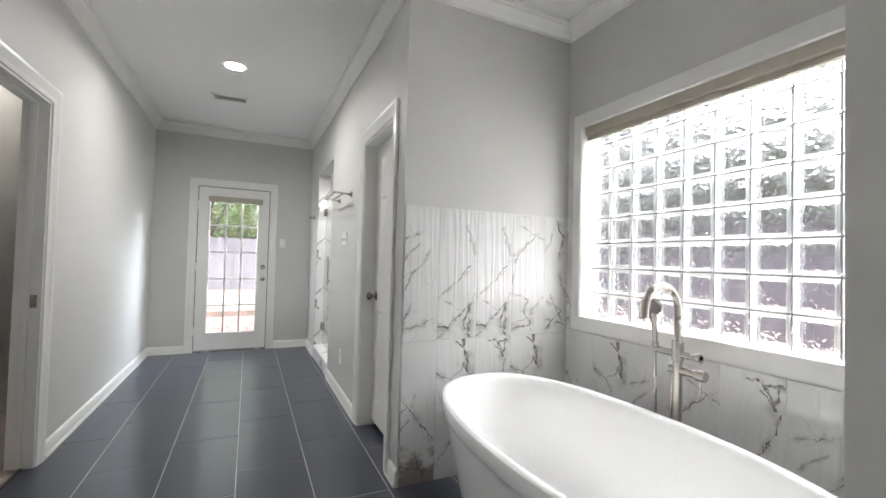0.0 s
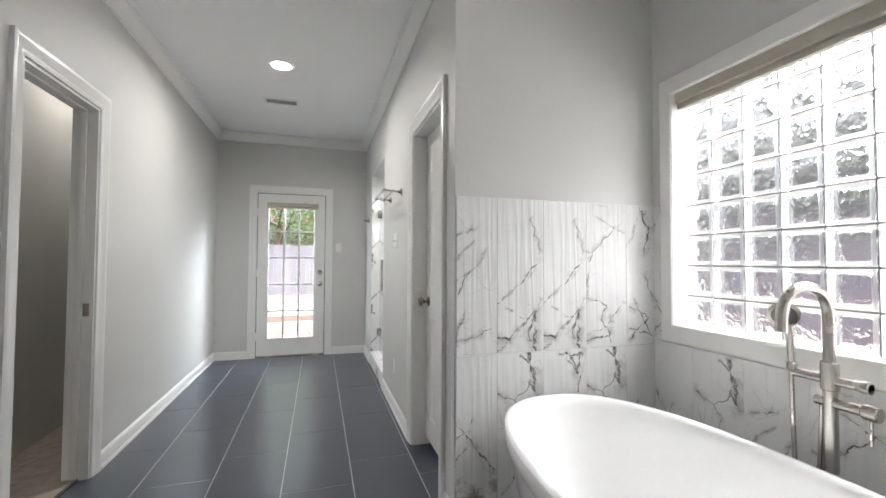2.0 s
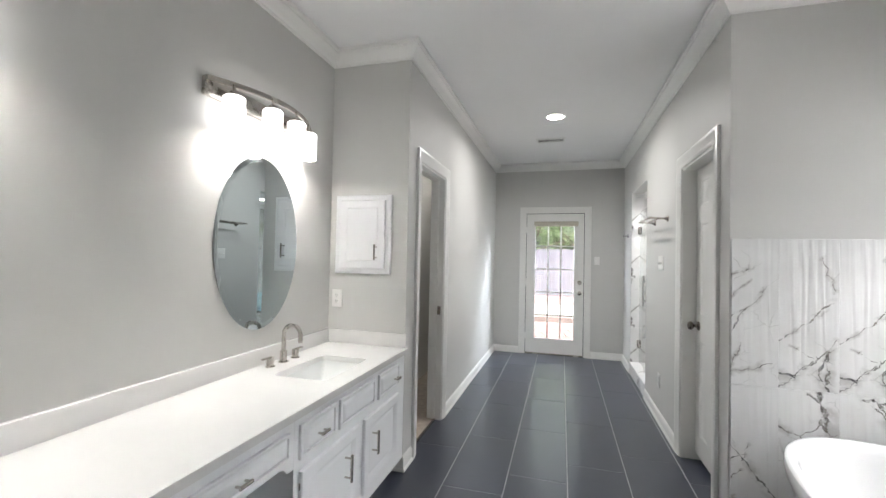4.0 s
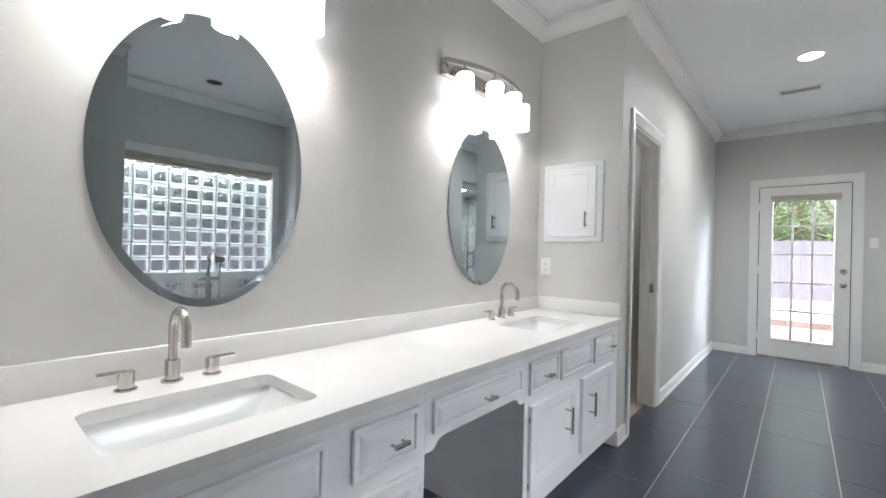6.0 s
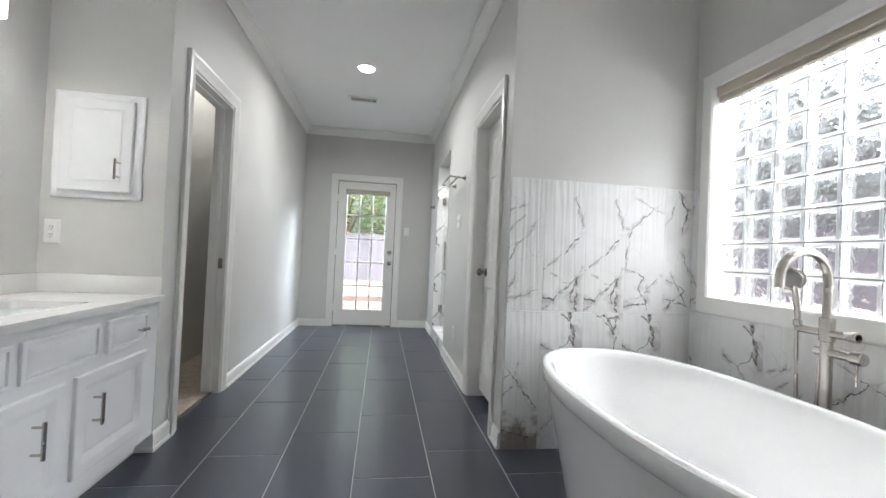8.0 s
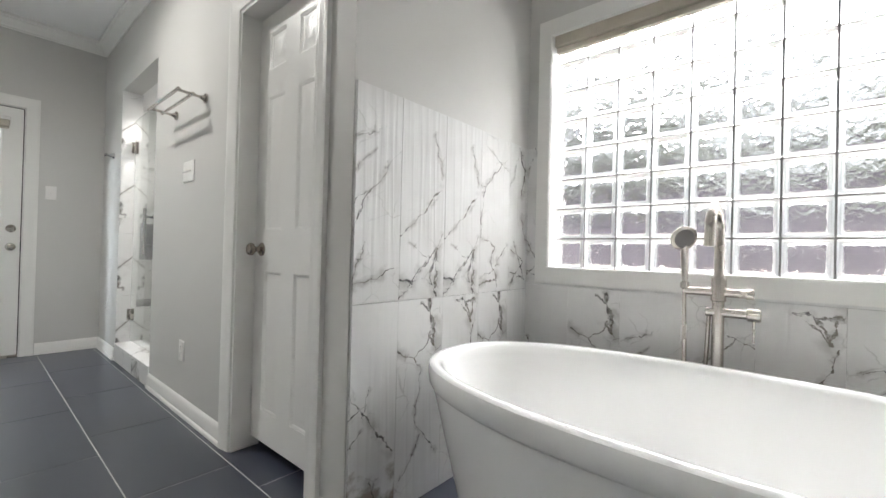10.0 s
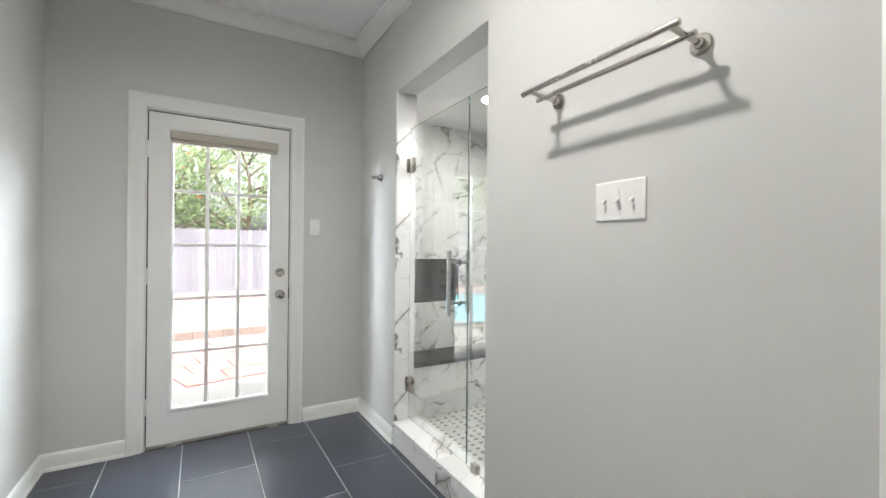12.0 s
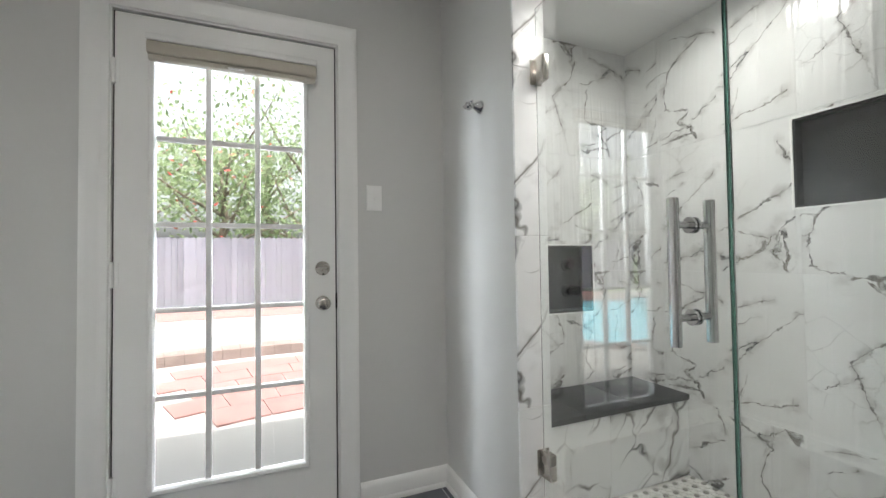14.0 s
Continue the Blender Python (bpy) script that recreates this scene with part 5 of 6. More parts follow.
def plate(name, label, category, at, u, v, w, h, kind, n=1):
    """A wall plate; kind: 'outlet' or 'toggle'."""
    t = thing(name, at(u, v, 0), label, category)
    bm = bmesh.new()
    relief(bm, at, u - w / 2, u + w / 2, v - h / 2, v + h / 2, [(0.0, 0.0), (0.0, 0.004), (0.003, 0.0065), (0.006, 0.007)])
    part("plate", bm, PLATE, t)
    for i in range(n):
        c = u + (i - (n - 1) / 2) * 0.046
        if kind == "outlet":
            for dv in (-0.0195, 0.0195):
                bm = bmesh.new()
                relief(bm, at, c - 0.0165, c + 0.0165, v + dv - 0.014, v + dv + 0.014, [(0, 0.006), (0.0, 0.0085), (0.002, 0.0095)])
                r = part("receptacle", bm, PLATE, t)
                bm = bmesh.new()
                for du, k in ((-0.006, 0.005), (0.006, 0.004)):
                    relief(bm, at, c + du - 0.001, c + du + 0.001, v + dv - 0.001, v + dv + 2 * k, [(0, 0.0090), (0.0, 0.0098)])
                relief(bm, at, c - 0.002, c + 0.002, v + dv - 0.010, v + dv - 0.006, [(0, 0.0090), (0.0, 0.0098)])
                part("slots", bm, DARKSLOT, r)
        else:
            bm = bmesh.new()
            relief(bm, at, c - 0.0055, c + 0.0055, v - 0.012, v + 0.012, [(0, 0.006), (0.0, 0.0078)])
            part("toggle_collar", bm, PLATE, t)
            bm = bmesh.new()
            q = [[at(c - 0.004, v - 0.006, 0.007), at(c + 0.004, v - 0.006, 0.007), at(c + 0.004, v + 0.006, 0.007), at(c - 0.004, v + 0.006, 0.007)],
                 [at(c - 0.003, v - 0.012, 0.021), at(c + 0.003, v - 0.012, 0.021), at(c + 0.003, v - 0.005, 0.023), at(c - 0.003, v - 0.005, 0.023)]]
            loops(bm, q, True, True)
            part("toggle", bm, PLATE, t)
            for dv in (-0.030, 0.030):
                bm = bmesh.new()
                p = at(c, v + dv, 0.0065)
                q = at(c, v + dv, 0.0080)
                cyl(bm, p, q, 0.003, seg=10)
                part("screw", bm, PLATE, t)
    return t


plate("wall_outlet", "white duplex outlet on the wall above the counter", "outlet", at_med, -0.842, 1.081, 0.072, 0.116, "outlet")
plate("wall_outlet", "white duplex outlet low on the hall wall", "outlet", at_right, 4.123, 0.350, 0.072, 0.116, "outlet")
plate("light_switch", "white three-gang toggle switch plate", "light switch", at_right, 4.087, 1.362, 0.166, 0.117, "toggle", 3)
plate("light_switch", "white single toggle switch plate beside the patio door", "light switch", at_end, 1.092, 1.366, 0.070, 0.114, "toggle")

# ---- mirrors and sconces ----
for yc, which in ((0.515, "first"), (1.971, "second")):
    t = thing("oval_mirror", (XV, yc, 1.43), "plain oval wall mirror above the vanity", "mirror", "vanity mirrors")
    bm = bmesh.new()

    def ov(k, x, n=72):
        return [(x, yc + (0.307 - k) * math.cos(2 * math.pi * i / n), 1.425 + (0.449 - k) * math.sin(2 * math.pi * i / n)) for i in range(n)]
    loops(bm, [ov(0.002, XV + 0.001), ov(0.0, XV + 0.0045), ov(0.001, XV + 0.0055), ov(0.024, XV + 0.0071), ov(0.0245, XV + 0.0072)], True, True)
    me = mesh_of("mirror_plate", bm, True, 1.2)
    me.materials.append(MIRROR)
    o = new("mirror_plate", me)
    o.parent = t
    o.matrix_parent_inverse = t.matrix_basis.inverted()

    s = thing("vanity_light", (XV, yc - 0.03, 2.09), "brushed nickel bath bar with four lit opal glass shades", "wall light", "vanity lights")
    c = yc - 0.008
    bm = bmesh.new()
    box(bm, XV + 0.0005, XV + 0.024, c - 0.385, c + 0.385, 2.062, 2.147, 0.004)
    part("backplate", bm, NICKEL, s)

    def arc(y):
        return XV + 0.030 + 0.115 * (1 - ((y - c) / 0.385) ** 2)
    bm = bmesh.new()
    rings = []
    for k in range(25):
        y = c - 0.38 + 0.76 * k / 24
        x = arc(y)
        rings.append([(x - 0.003, y, 2.123), (x + 0.003, y, 2.123), (x + 0.003, y, 2.147), (x - 0.003, y, 2.147)])
    loops(bm, rings, True, True)
    for sg in (-1, 1):
        box(bm, XV + 0.024, XV + 0.036, c + sg * 0.380 - 0.004, c + sg * 0.380 + 0.004, 2.123, 2.147)
    part("curved_bar", bm, NICKEL, s)
    for k in range(4):
        y = c + (k - 1.5) * 0.190
        x = arc(y) + 0.004
        bm = bmesh.new()
        cyl(bm, (x, y, 2.135), (x, y, 2.087), 0.007, seg=12)
        cyl(bm, (x, y, 2.100), (x, y, 2.077), 0.020, 0.024, 20)
        part("socket", bm, NICKEL, s)
        bm = bmesh.new()
        lathe(bm, (x, y, 2.081), (0, 0, -1), [(0.018, 0), (0.040, 0.002), (0.0475, 0.010), (0.0475, 0.155), (0.044, 0.155), (0.044, 0.012), (0.018, 0.005)], 32)
        part("glass_shade", bm, OPAL, s, "glowing opal glass shade")
        bulb = new("vanity_bulb", bpy.data.lights.new("vanity_bulb", "AREA"))
        bulb.data.shape, bulb.data.size, bulb.data.energy, bulb.data.color = "DISK", 0.07, 0.42, (1.0, 0.965, 0.92)
        bulb.location = (x, y, 1.985)

# ---- towel rack and robe hook ----
rack = thing("towel_rack", (XR, 4.08, 1.71), "brushed nickel double towel bar on the wall", "towel rack")
RX = XR - 0.136
for y in (3.862, 4.326):
    bm = bmesh.new()
    cyl(bm, (XR, y, 1.722), (XR - 0.010, y, 1.722), 0.026, seg=24, bev=0.002)
    cyl(bm, (XR - 0.010, y, 1.722), (XR - 0.028, y, 1.722), 0.014, 0.011, 20)
    part("wall_post", bm, NICKEL, rack)
    bm = bmesh.new()
    tube(bm, [(XR - 0.020, y, 1.722), (XR - 0.06, y, 1.725), (RX, y, 1.730)], 0.0075, 14)
    part("arm", bm, NICKEL, rack)
for x, z in ((RX, 1.730), (XR - 0.070, 1.724)):
    bm = bmesh.new()
    cyl(bm, (x, 3.838, z), (x, 4.362, z), 0.0085, seg=18, bev=0.002)
    part("bar", bm, NICKEL, rack)
hook = thing("robe_hook", (XR, 5.925, 1.69), "small chrome robe hook on the wall", "hook")
bm = bmesh.new()
lathe(bm, (XR, 5.925, 1.694), (-1, 0, 0), [(0, 0), (0.027, 0), (0.027, 0.005), (0.021, 0.014), (0.012, 0.030), (0.009, 0.044), (0.013, 0.050), (0.0155, 0.058), (0.012, 0.066), (0, 0.068)], 24)
part("post", bm, CHROME, hook)
for s in (-1, 1):
    bm = bmesh.new()
    tube(bm, [(XR - 0.034, 5.925, 1.692), (XR - 0.044, 5.925 + s * 0.016, 1.688), (XR - 0.054, 5.925 + s * 0.027, 1.694), (XR - 0.058, 5.925 + s * 0.031, 1.704)], [0.006, 0.006, 0.006, 0.008], 12)
    part("prong", bm, CHROME, hook)

# ---- ceiling vent ----
vent = thing("ceiling_vent", (0.475, 5.08, ZC), "white slatted air vent in the ceiling", "vent")
VX0, VX1, VY0, VY1 = 0.312, 0.638, 5.000, 5.160


def at_ceil(u, v, h):
    return (u, v, ZC - h)


bm = bmesh.new()
loops(bm, [[at_ceil(VX0 + i, VY0 + i, h), at_ceil(VX1 - i, VY0 + i, h), at_ceil(VX1 - i, VY1 - i, h), at_ceil(VX0 + i, VY1 - i, h)] for i, h in ((0, 0), (0.0, 0.004), (0.004, 0.008), (0.022, 0.010), (0.026, 0.004), (0.026, 0.0))])
part("frame", bm, TRIM, vent)
# near-black sheet in place of the shaded duct behind the slats
bm = bmesh.new()
box(bm, VX0 + 0.025, VX1 - 0.025, VY0 + 0.025, VY1 - 0.025, ZC - 0.0015, ZC - 0.0005)
part("backing", bm, DARKSLOT, vent)
for i in range(19):
    x = VX0 + 0.036 + i * (VX1 - VX0 - 0.072) / 18
    bm = bmesh.new()
    loops(bm, [[(x - 0.004, y, ZC - 0.002), (x - 0.002, y, ZC - 0.002), (x + 0.004, y, ZC - 0.009), (x + 0.002, y, ZC - 0.009)] for y in (VY0 + 0.024, VY1 - 0.024)], True, True)
    part("slat", bm, TRIM, vent)

# ---- bathtub ----
TXC, TYC, TB, TA = 1.862, 1.655, 0.428, 0.840
tub = thing("bathtub", (TXC, TYC, 0), "freestanding white oval acrylic bathtub with a thick rounded rim", "bathtub")


def egg(k, z, n=96, e=2.35, kx=None):
    out = []
    a, b = TA - k, TB - (kx if kx is not None else k)
    for i in range(n):
        th = 2 * math.pi * i / n
        c, s = math.cos(th), math.sin(th)
        out.append((TXC + b * math.copysign(abs(c) ** (2 / e), c), TYC + a * math.copysign(abs(s) ** (2 / e), s), z))
    return out


bm = bmesh.new()
outer = [(0.150, 0.002), (0.146, 0.012), (0.128, 0.09), (0.100, 0.20), (0.070, 0.31), (0.044, 0.41), (0.024, 0.485), (0.0175, 0.510)]
loops(bm, [egg(k, z, kx=k * 0.78) for k, z in outer], True, False)
part("shell", bm, ACRYL, tub)
bm = bmesh.new()
lip = [(0.0185, 0.5105), (0.010, 0.5125), (0.004, 0.522), (0.001, 0.545), (0.0, 0.565), (0.004, 0.578), (0.013, 0.5845), (0.026, 0.585), (0.037, 0.581), (0.046, 0.570)]
inner = [(0.053, 0.545), (0.062, 0.50), (0.078, 0.42), (0.105, 0.31), (0.145, 0.215), (0.200, 0.160), (0.270, 0.142), (0.330, 0.138)]
loops(bm, [egg(k, z) for k, z in lip] + [egg(k * 1.25 - 0.012, z, kx=k * 0.92 + 0.004) for k, z in inner], False, True)
part("basin", bm, ACRYL, tub)
bm = bmesh.new()
lathe(bm, (TXC, TYC, 0.1385), (0, 0, 1), [(0.036, 0), (0.036, 0.003), (0.030, 0.005), (0, 0.006)], 24)
part("drain", bm, NICKEL, tub)

# ---- floor-standing tub faucet ----
tf = thing("tub_faucet", (2.42, 1.705, 0), "floor-standing brushed nickel tub faucet with a hand shower", "faucet")
cx, cy = 2.42, 1.705
bm = bmesh.new()
cyl(bm, (cx, cy, 0.0005), (cx, cy, 0.012), 0.045, seg=28, bev=0.003)
cyl(bm, (cx, cy, 0.012), (cx, cy, 0.845), 0.0195, seg=24)
cyl(bm, (cx, cy, 0.790), (cx, cy, 0.880), 0.0245, seg=24, bev=0.002)
part("column", bm, NICKEL, tf)
bm = bmesh.new()
pts = [(cx, cy, 0.88), (cx, cy, 1.00), (cx, cy, 1.022)]
pts += [(cx - 0.105 + 0.105 * math.cos(radians(a)), cy, 1.022 + 0.100 * math.sin(radians(a))) for a in range(10, 176, 9)]
pts += [(cx - 0.211, cy, 1.010), (cx - 0.213, cy, 0.985)]
tube(bm, pts, 0.0165, 20)
part("spout", bm, NICKEL, tf)
bm = bmesh.new()
cyl(bm, (cx, cy - 0.105, 0.822), (cx, cy + 0.115, 0.822), 0.0155, seg=20, bev=0.002)
cyl(bm, (cx, cy - 0.105, 0.822), (cx, cy - 0.080, 0.822), 0.019, seg=20, bev=0.002)
part("diverter_bar", bm, NICKEL, tf)
bm = bmesh.new()
cyl(bm, (cx, cy - 0.110, 0.750), (cx, cy + 0.040, 0.750), 0.0165, seg=20, bev=0.002)
cyl(bm, (cx, cy - 0.125, 0.750), (cx, cy - 0.085, 0.750), 0.0235, seg=22, bev=0.003)
part("mixer_body", bm, NICKEL, tf)
bm = bmesh.new()
cyl(bm, (cx - 0.004, cy - 0.105, 0.735), (cx - 0.006, cy - 0.105, 0.655), 0.0045, 0.004, 12)
part("lever", bm, NICKEL, tf)
hs = thing("hand_shower", (cx - 0.01, cy + 0.105, 0.84), "brushed nickel hand shower hung on its cradle", "hand shower")
hy, hx = cy + 0.108, cx - 0.004
bm = bmesh.new()
cyl(bm, (hx, hy, 0.830), (hx, hy, 0.855), 0.0155, seg=18, bev=0.002)
part("cradle", bm, NICKEL, hs)
bm = bmesh.new()
tube(bm, [(hx, hy, 0.845), (hx - 0.002, hy, 0.90), (hx - 0.010, hy, 0.96), (hx - 0.022, hy, 1.000)], [0.0095, 0.0125, 0.0145, 0.013], 18)
part("grip", bm, NICKEL, hs)
bm = bmesh.new()
lathe(bm, (hx - 0.020, hy + 0.012, 1.026), (-0.74, -0.58, -0.34), [(0, -0.004), (0.022, 0.0), (0.042, 0.010), (0.047, 0.020), (0.047, 0.026), (0.041, 0.029), (0, 0.030)], 28)
head = part("head", bm, NICKEL, hs)
bm = bmesh.new()
d = Vector((-0.74, -0.58, -0.34)).normalized()
c0 = Vector((hx - 0.020, hy + 0.012, 1.026))
lathe(bm, c0 + d * 0.0302, d, [(0, 0.001), (0.034, 0.001), (0.036, 0.0)], 24)
part("spray_face", bm, DARKMET, head, "grey spray face")
hose = thing("shower_hose", (cx, hy, 0), "flexible metal shower hose hanging from the hand shower", "hose")
bm = bmesh.new()
pts = []
for k in range(31):
    t = k / 30
    y = hy + (cy + 0.030 - hy) * t + 0.012 * math.sin(math.pi * t)
    z = 0.815 - 0.62 * math.sin(math.pi * t) ** 0.75 - 0.075 * t
    pts.append((hx - 0.004 + 0.02 * t, y, z))
tube(bm, pts, 0.0075, 12)
part("hose_tube", bm, NICKEL, hose)

# ---- marble tile in the tub alcove ----
w_tub = backing("wall_tub_tile", "rippled white marble tile wainscot behind the tub", [(XR + 0.006, XW - 0.012, YA - 0.003, YA, 0.0, 1.496)])
w_win = backing("wall_window_tile", "rippled white marble tile below the window", [(XW - 0.003, XW, YA0, YA - 0.003, 0.0, 0.80), (XW - 0.003, XW, WY1 + 0.068, YA - 0.003, 0.80, 1.496)])
ROWS_T = ((0.002, 0.764), (0.766, 1.498))
UPPER = (M_SPARSE, M_SLOPES, M_SLOPES, M_FORKED, M_EDGED)
LOWER = (M_RISING, M_HOOKED, M_WEDGED, M_HOOKED, M_RISING)
for b0, b1 in ROWS_T:
    cuts = (XR + 0.005, 1.648, 1.893, 2.137, 2.380, XW - 0.011)
    lay([(p, q, b0, b1) for p, q in zip(cuts, cuts[1:])], "y", YA - 0.003, -0.009, UPPER if b0 > 0.5 else LOWER, w_tub)
cuts = [YA0 + 0.002, 0.87, 1.115, 1.36, 1.605, 1.85, 2.095, 2.34, YA - 0.012]
lay([(p, q, 0.002, 0.790) for p, q in zip(cuts, cuts[1:])], "x", XW - 0.003, -0.009, (M_RISING, M_FORKED, M_SPARSE, M_WEDGED, M_FORKED, M_SPARSE, M_HOOKED, M_RISING), w_win)
lay([(WY1 + 0.068, YA - 0.012, 0.791, 1.498)], "x", XW - 0.003, -0.009, (M_EDGED,), w_win)

# ---- floor tiles ----
TW, TL, GAP = 0.3645, 0.752, 0.0048
me_full = None
RECTS = [(XV, XW, YS, YA), (XL, XR, YA, YE), (XR, XW, YA, 4.3)]
for i in range(-3, 8):
    x0 = -0.058 + i * TW
    off = 3.338 - 0.2515 * (1 if i >= 4 else (2 * i) % 3)
    for j in range(-8, 6):
        y0 = off + j * TL
        a0, a1, b0, b1 = max(x0, XV - 0.05), min(x0 + TW, XW + 0.05), max(y0, YS - 0.05), min(y0 + TL, YE + 0.03)
        if a1 - a0 < 0.03 or b1 - b0 < 0.03:
            continue
        if not any(a0 < r[1] and a1 > r[0] and b0 < r[3] and b1 > r[2] for r in RECTS):
            continue
        whole = abs(a1 - a0 - TW) < 1e-6 and abs(b1 - b0 - TL) < 1e-6
        if whole and me_full:
            me = me_full
        else:
            bm = bmesh.new()
            w, h = (a1 - a0 - GAP) / 2, (b1 - b0 - GAP) / 2
            box(bm, -w, w, -h, h, -0.012, 0.0, 0.0012, 1)
            me = shared("floor_tile", bm, SLATE)
            if whole:
                me_full = me
        piece("floor_tile", me, ((a0 + a1) / 2, (b0 + b1) / 2, 0.0), floor)

# ---- outside ----
GZ = -0.10


def slab(name, pts, z0, z1, material, label, category):
    bm = bmesh.new()
    loops(bm, [[(x, y, z0) for x, y in pts], [(x, y, z1) for x, y in pts]], True, True)
    return setting(name, bm, material, label, category)


# pool to the west, with a coping
PX, PY, PA, PB = -5.2, 10.9, 4.1, 3.6


def pool_ring(k, n=64):
    return [(PX + (PA + k) * math.cos(2 * math.pi * i / n), PY + (PB + k) * math.sin(2 * math.pi * i / n)) for i in range(n)]


bm = bmesh.new()
loops(bm, [[(x, y, GZ - 0.02) for x, y in pool_ring(0.0)], [(x, y, GZ - 1.4) for x, y in pool_ring(-0.1)], [(x, y, GZ - 1.5) for x, y in pool_ring(-1.2)]], False, True)
setting("pool_basin", bm, POOLT, "blue plaster pool basin", "pool")
bm = bmesh.new()
loops(bm, [[(x, y, GZ - 0.04) for x, y in pool_ring(-0.01)]], True, False)
o = tagged(obj("pool_water", bm, WATER), "clear blue pool water", "water", kind="structure")
o.visible_shadow = False
bm = bmesh.new()
loops(bm, [[(x, y, z) for x, y in pool_ring(k)] for k, z in ((0.0, GZ - 0.06), (-0.03, GZ + 0.0), (0.0, GZ + 0.03), (0.30, GZ + 0.03), (0.30, GZ - 0.06))])
setting("pool_coping", bm, STONE, "pale stone pool coping", "coping")
# patio: one sheet of concrete round the pool
bm = bmesh.new()
n = 64
outer = []
for i in range(n):
    c, s = math.cos(2 * math.pi * i / n), math.sin(2 * math.pi * i / n)
    k = min((10.5 if c > 0 else 6.4) / max(abs(c), 1e-6), (4.6 if s > 0 else PY - 6.48) / max(abs(s), 1e-6))
    outer.append((PX + c * k, PY + s * k))
loops(bm, [[(x, y, GZ - 0.10) for x, y in pool_ring(0.28)], [(x, y, GZ) for x, y in pool_ring(0.28)], [(x, y, GZ) for x, y in outer], [(x, y, GZ - 0.10) for x, y in outer]])
setting("pavement_patio", bm, CONC, "pale concrete patio slab", "patio")
bm = bmesh.new()
rims = [[(x, y, GZ - 0.05) for x, y in outer]]
for r in (16.0, 60.0, 900.0):
    rims.append([(PX + r * math.cos(2 * math.pi * i / n), PY + r * math.sin(2 * math.pi * i / n), GZ - 0.05) for i in range(n)])
loops(bm, rims)
setting("ground", bm, GRASS, "mown garden grass reaching the horizon", "ground")

slab("pavement_side", [(2.74, -6.0), (6.15, -6.0), (6.15, 11.5), (2.74, 11.5)], GZ - 0.08, GZ + 0.015, MULCH, "pale bark mulch strip along the side fence", "mulch bed")

# curved bands of red pavers
def band(name, cx, cy, r0, r1, a0, a1, rows_, along, material, label, lift=0.012):
    """Pavers laid in rings between two radii."""
    t = thing(name, (cx, cy, GZ), label, "paving", kind="structure")
    dr = (r1 - r0) / rows_
    rnd = random.Random(3)
    for k in range(rows_):
        ra, rb = r0 + k * dr, r0 + (k + 1) * dr - 0.008
        m = max(3, int(radians(abs(a1 - a0)) * rb / along))
        for j in range(m):
            b0 = a0 + (a1 - a0) * (j + (0.5 if k % 2 else 0)) / m
            b1 = b0 + (a1 - a0) * (1 - 0.012 / along) / m
            z = GZ + lift + 0.003 * rnd.random()
            bm = bmesh.new()
            q = [(cx + r * math.cos(radians(a)), cy + r * math.sin(radians(a))) for r, a in ((ra, b0), (rb, b0), (rb, (b0 + b1) / 2), (rb, b1), (ra, b1), (ra, (b0 + b1) / 2))]
            mx, my = sum(p[0] for p in q) / 6, sum(p[1] for p in q) / 6
            loops(bm, [[(x - mx, y - my, -0.02) for x, y in q], [(x - mx, y - my, 0) for x, y in q]], True, True)
            piece("paver", shared("paver", bm, material), (mx, my, z), t)
    return t


band("pavement_near", 1.2, 5.2, 2.80, 4.80, 46, 109, 5, 0.42, PAVER, "red clay pavers in a curved band by the patio door")
band("pavement_far", 0.5, -10.0, 24.4, 27.4, 75, 108, 5, 0.6, PAVER, "red clay pavers in front of the fence")
step = thing("pavement_step", (0.5, 10.3, GZ), "curved brown stone step edge across the patio", "step", kind="structure")
for k in range(22):
    a0 = 62 + k * 2.0
    bm = bmesh.new()
    q = [(0.9 + r * math.cos(radians(a)), 4.6 + r * math.sin(radians(a))) for r, a in ((5.60, a0), (5.98, a0), (5.98, a0 + 1.96), (5.60, a0 + 1.96))]
    loops(bm, [[(x, y, GZ - 0.02) for x, y in q], [(x, y, GZ + 0.12) for x, y in q]], True, True)
    part("coping_stone", bm, STONE, step)


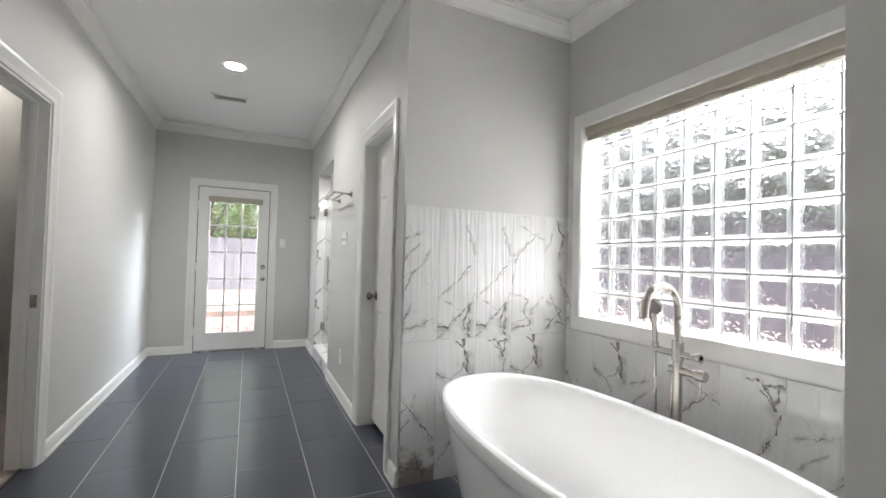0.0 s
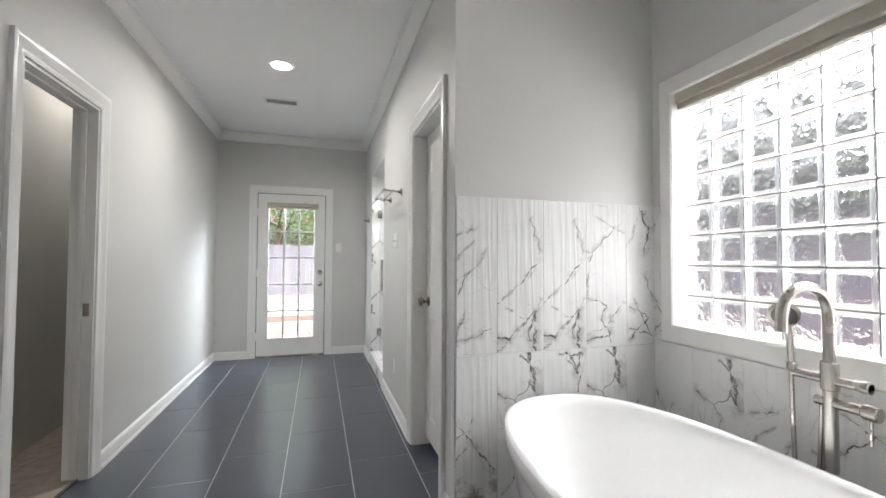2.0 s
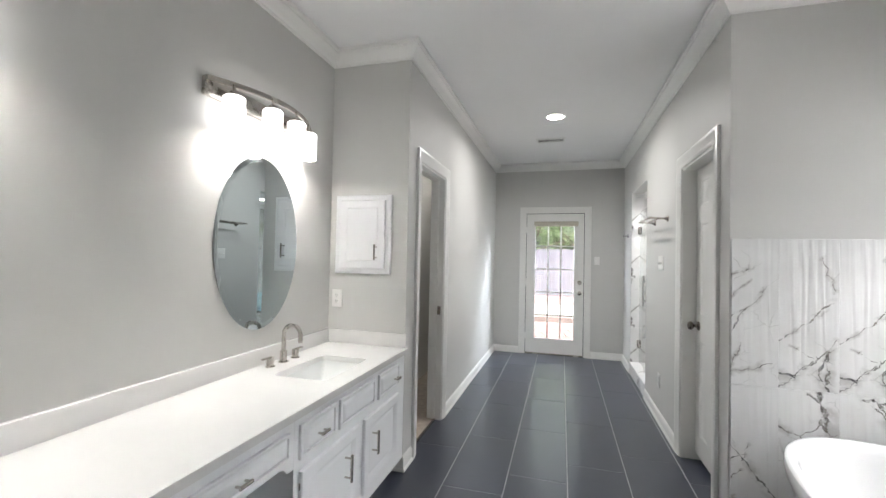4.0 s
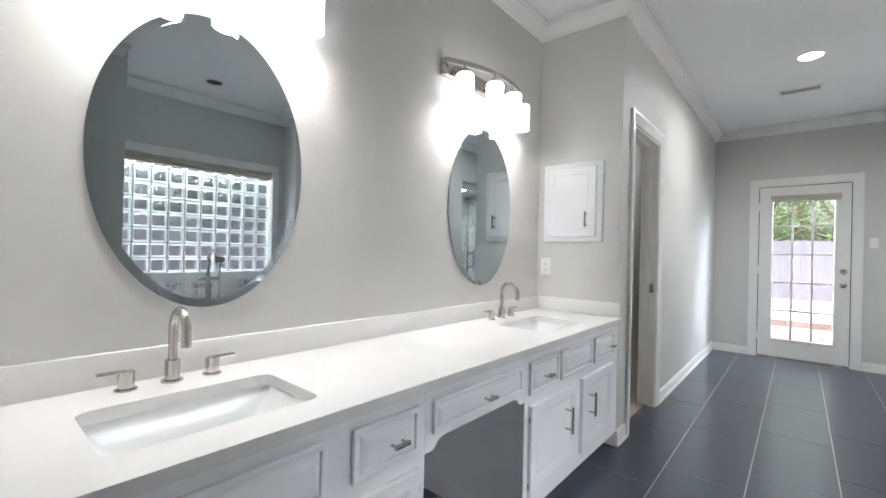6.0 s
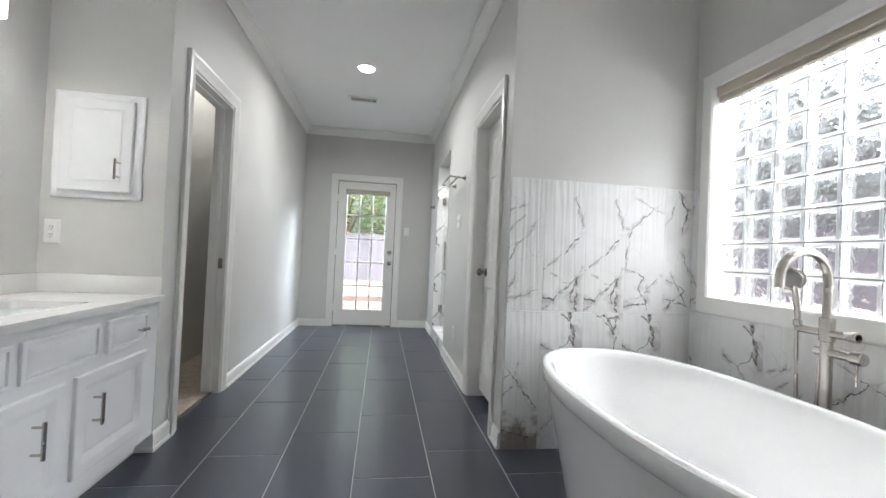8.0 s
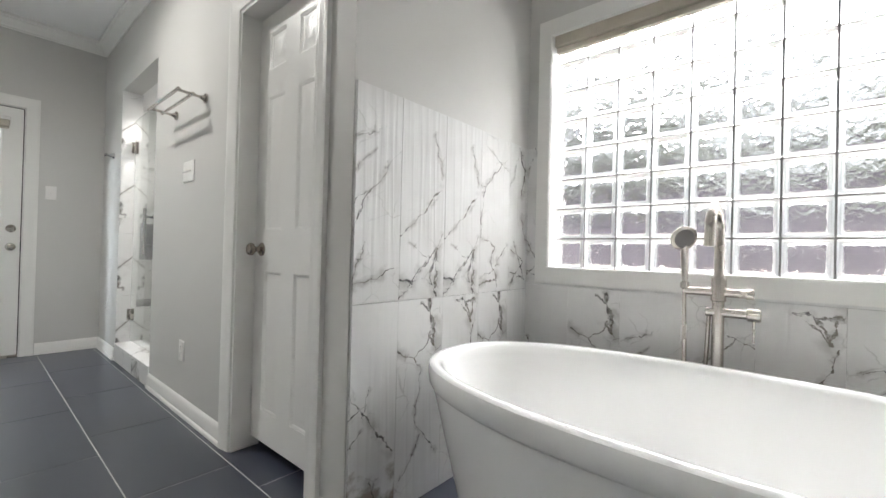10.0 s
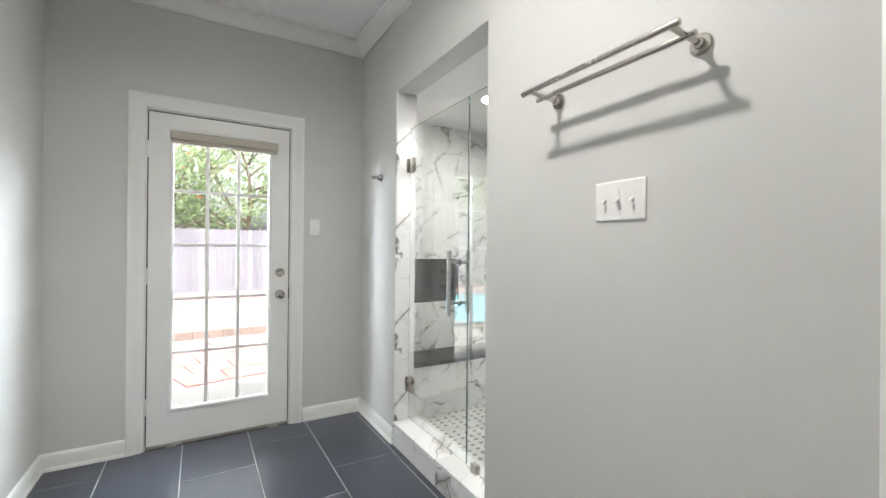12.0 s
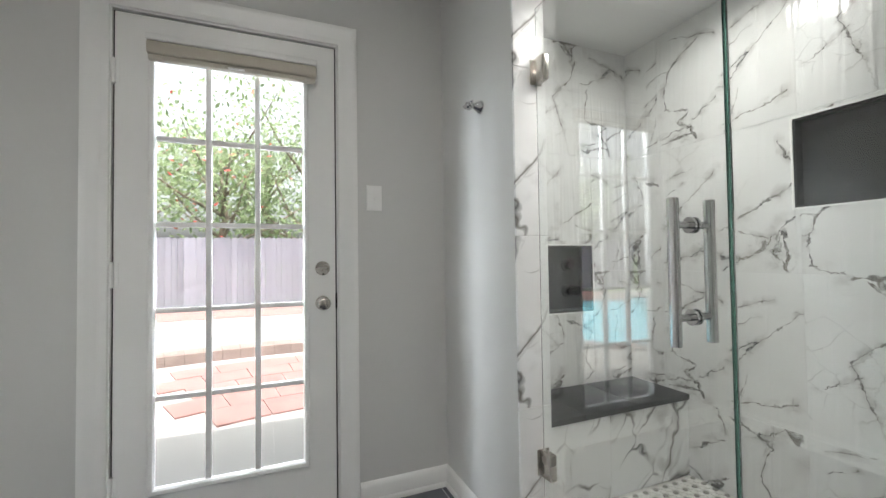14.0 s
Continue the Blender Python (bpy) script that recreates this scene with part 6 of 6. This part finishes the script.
# fence of upright boards
def fence(name, a, b, height, label):
    a, b = Vector(a), Vector(b)
    d = (b - a).normalized()
    nrm = Vector((-d.y, d.x))
    t = thing(name, (*((a + b) / 2), GZ), label, "fence", kind="structure")
    rnd = random.Random(9)
    w = 0.140
    count = int((b - a).length / (w + 0.006))
    bms = []
    for v in range(3):
        bm = bmesh.new()
        dh = rnd.uniform(-0.015, 0.015)
        pr = [(-w / 2, 0), (w / 2, 0), (w / 2, height + dh - 0.035), (w / 2 - 0.03, height + dh), (-w / 2 + 0.03, height + dh), (-w / 2, height + dh - 0.035)]
        loops(bm, [[(d.x * u + nrm.x * s, d.y * u + nrm.y * s, z) for u, z in pr] for s in (0.0, 0.018)], True, True)
        bms.append(shared("board", bm, FENCE, False))
    for i in range(count):
        p = a + d * (w + 0.006) * (i + 0.5) + nrm * rnd.uniform(-0.004, 0.004)
        piece("board", bms[rnd.randrange(3)], (p.x, p.y, GZ - 0.05 + rnd.uniform(-0.012, 0.012)), t)
    for z in (0.35, 1.45):
        bm = bmesh.new()
        q = [(a.x - nrm.x * 0.004, a.y - nrm.y * 0.004), (b.x - nrm.x * 0.004, b.y - nrm.y * 0.004), (b.x - nrm.x * 0.045, b.y - nrm.y * 0.045), (a.x - nrm.x * 0.045, a.y - nrm.y * 0.045)]
        loops(bm, [[(x, y, GZ + z) for x, y in q], [(x, y, GZ + z + 0.085) for x, y in q]], True, True)
        part("rail", bm, FENCE, t)
    return t


fence("fence_north", (9.0, 17.6), (-12.0, 17.6), 1.95, "weathered grey board fence at the end of the garden")
fence("fence_west", (-12.0, 17.5), (-12.0, 2.0), 1.95, "weathered grey board fence beyond the pool")
fence("fence_east", (6.2, -5.0), (6.2, 12.0), 1.75, "weathered grey board fence outside the glass block window")


# trees: tapered trunk, limbs, many small leaves
def leafy(name, x, y, h, spread, seed, label, blossoms=0.0, count=3600, trunk=0.13, low=0.35, leaves=LEAF):
    rnd = random.Random(seed)
    t = thing(name, (x, y, GZ), label, "tree")
    bm = bmesh.new()
    tube(bm, [(x + 0.05 * rnd.uniform(-1, 1) * k, y + 0.05 * rnd.uniform(-1, 1) * k, GZ - 0.1 + h * 0.62 * k / 5) for k in range(6)], [trunk * (1 - 0.13 * k) for k in range(6)], 10)
    ends = []
    for k in range(13):
        z0 = GZ + h * rnd.uniform(low * 0.7, 0.6)
        a = k * 2.4 + rnd.uniform(-0.4, 0.4)
        ln_ = spread * rnd.uniform(0.45, 1.0)
        rise = h * rnd.uniform(0.10, 0.36)
        p0 = Vector((x, y, z0))
        p2 = p0 + Vector((math.cos(a) * ln_, math.sin(a) * ln_, rise))
        p1 = (p0 + p2) / 2 + Vector((0, 0, -0.10 * rise))
        tube(bm, [p0, p1, p2], [trunk * 0.42, trunk * 0.28, trunk * 0.08], 7)
        ends += [p1, p2, (p1 + p2) / 2]
    ends.append(Vector((x, y, GZ + h * 0.92)))
    part("trunk", bm, BARK, t)
    for nm, mt, n_ in (("crown", leaves, count), ("blossom", BLOOM, int(count * blossoms))):
        if not n_:
            continue
        verts, faces = [], []
        for k in range(n_):
            c = ends[rnd.randrange(len(ends))]
            r = spread * 0.34
            while True:
                q = Vector((rnd.uniform(-1, 1), rnd.uniform(-1, 1), rnd.uniform(-0.8, 0.8)))
                if q.length < 1:
                    break
            p = c + q * r
            s = rnd.uniform(0.06, 0.12)
            u = Vector((rnd.gauss(0, 1), rnd.gauss(0, 1), rnd.gauss(0, 0.7))).normalized()
            w = u.orthogonal().normalized() * 0.55
            b0 = len(verts)
            verts += [tuple(p - u * s), tuple(p + w * s * 0.9), tuple(p + u * s), tuple(p - w * s * 0.9)]
            faces.append((b0, b0 + 1, b0 + 2, b0 + 3))
        me = bpy.data.meshes.new(nm)
        me.from_pydata(verts, [], faces)
        me.materials.append(mt)
        o = new(nm, me)
        o.parent = t
        o.matrix_parent_inverse = t.matrix_basis.inverted()
    return t


for k, (x, y, h, sp, bl) in enumerate(((-0.8, 19.6, 7.6, 3.0, 0.02), (2.0, 20.6, 8.2, 3.2, 0.0), (-3.6, 21.0, 7.8, 3.1, 0.015), (4.6, 19.6, 7.0, 2.9, 0.015), (-7.2, 20.0, 7.2, 3.0, 0.0), (0.6, 23.5, 10.0, 3.8, 0.0), (-10.6, 20.4, 7.0, 3.0, 0.0))):
    leafy("garden_tree", x, y, h, sp, 20 + k, "leafy green tree behind the fence" + (" with red blossoms" if bl else ""), bl, 3400, low=0.25)
for k, (x, y, h, sp) in enumerate(((-15.0, 14.0, 6.5, 3.0), (-15.5, 8.5, 7.5, 3.2), (-14.8, 4.0, 6.0, 2.8), (8.6, 3.4, 5.2, 2.3), (8.9, -0.2, 5.4, 2.3), (8.6, 6.8, 5.4, 2.4), (9.6, 10.2, 5.6, 2.5))):
    leafy("garden_tree", x, y, h, sp, 60 + k, "leafy green tree beyond the side fence", 0.0, 4200, leaves=DUSTY if x > 0 else LEAF)
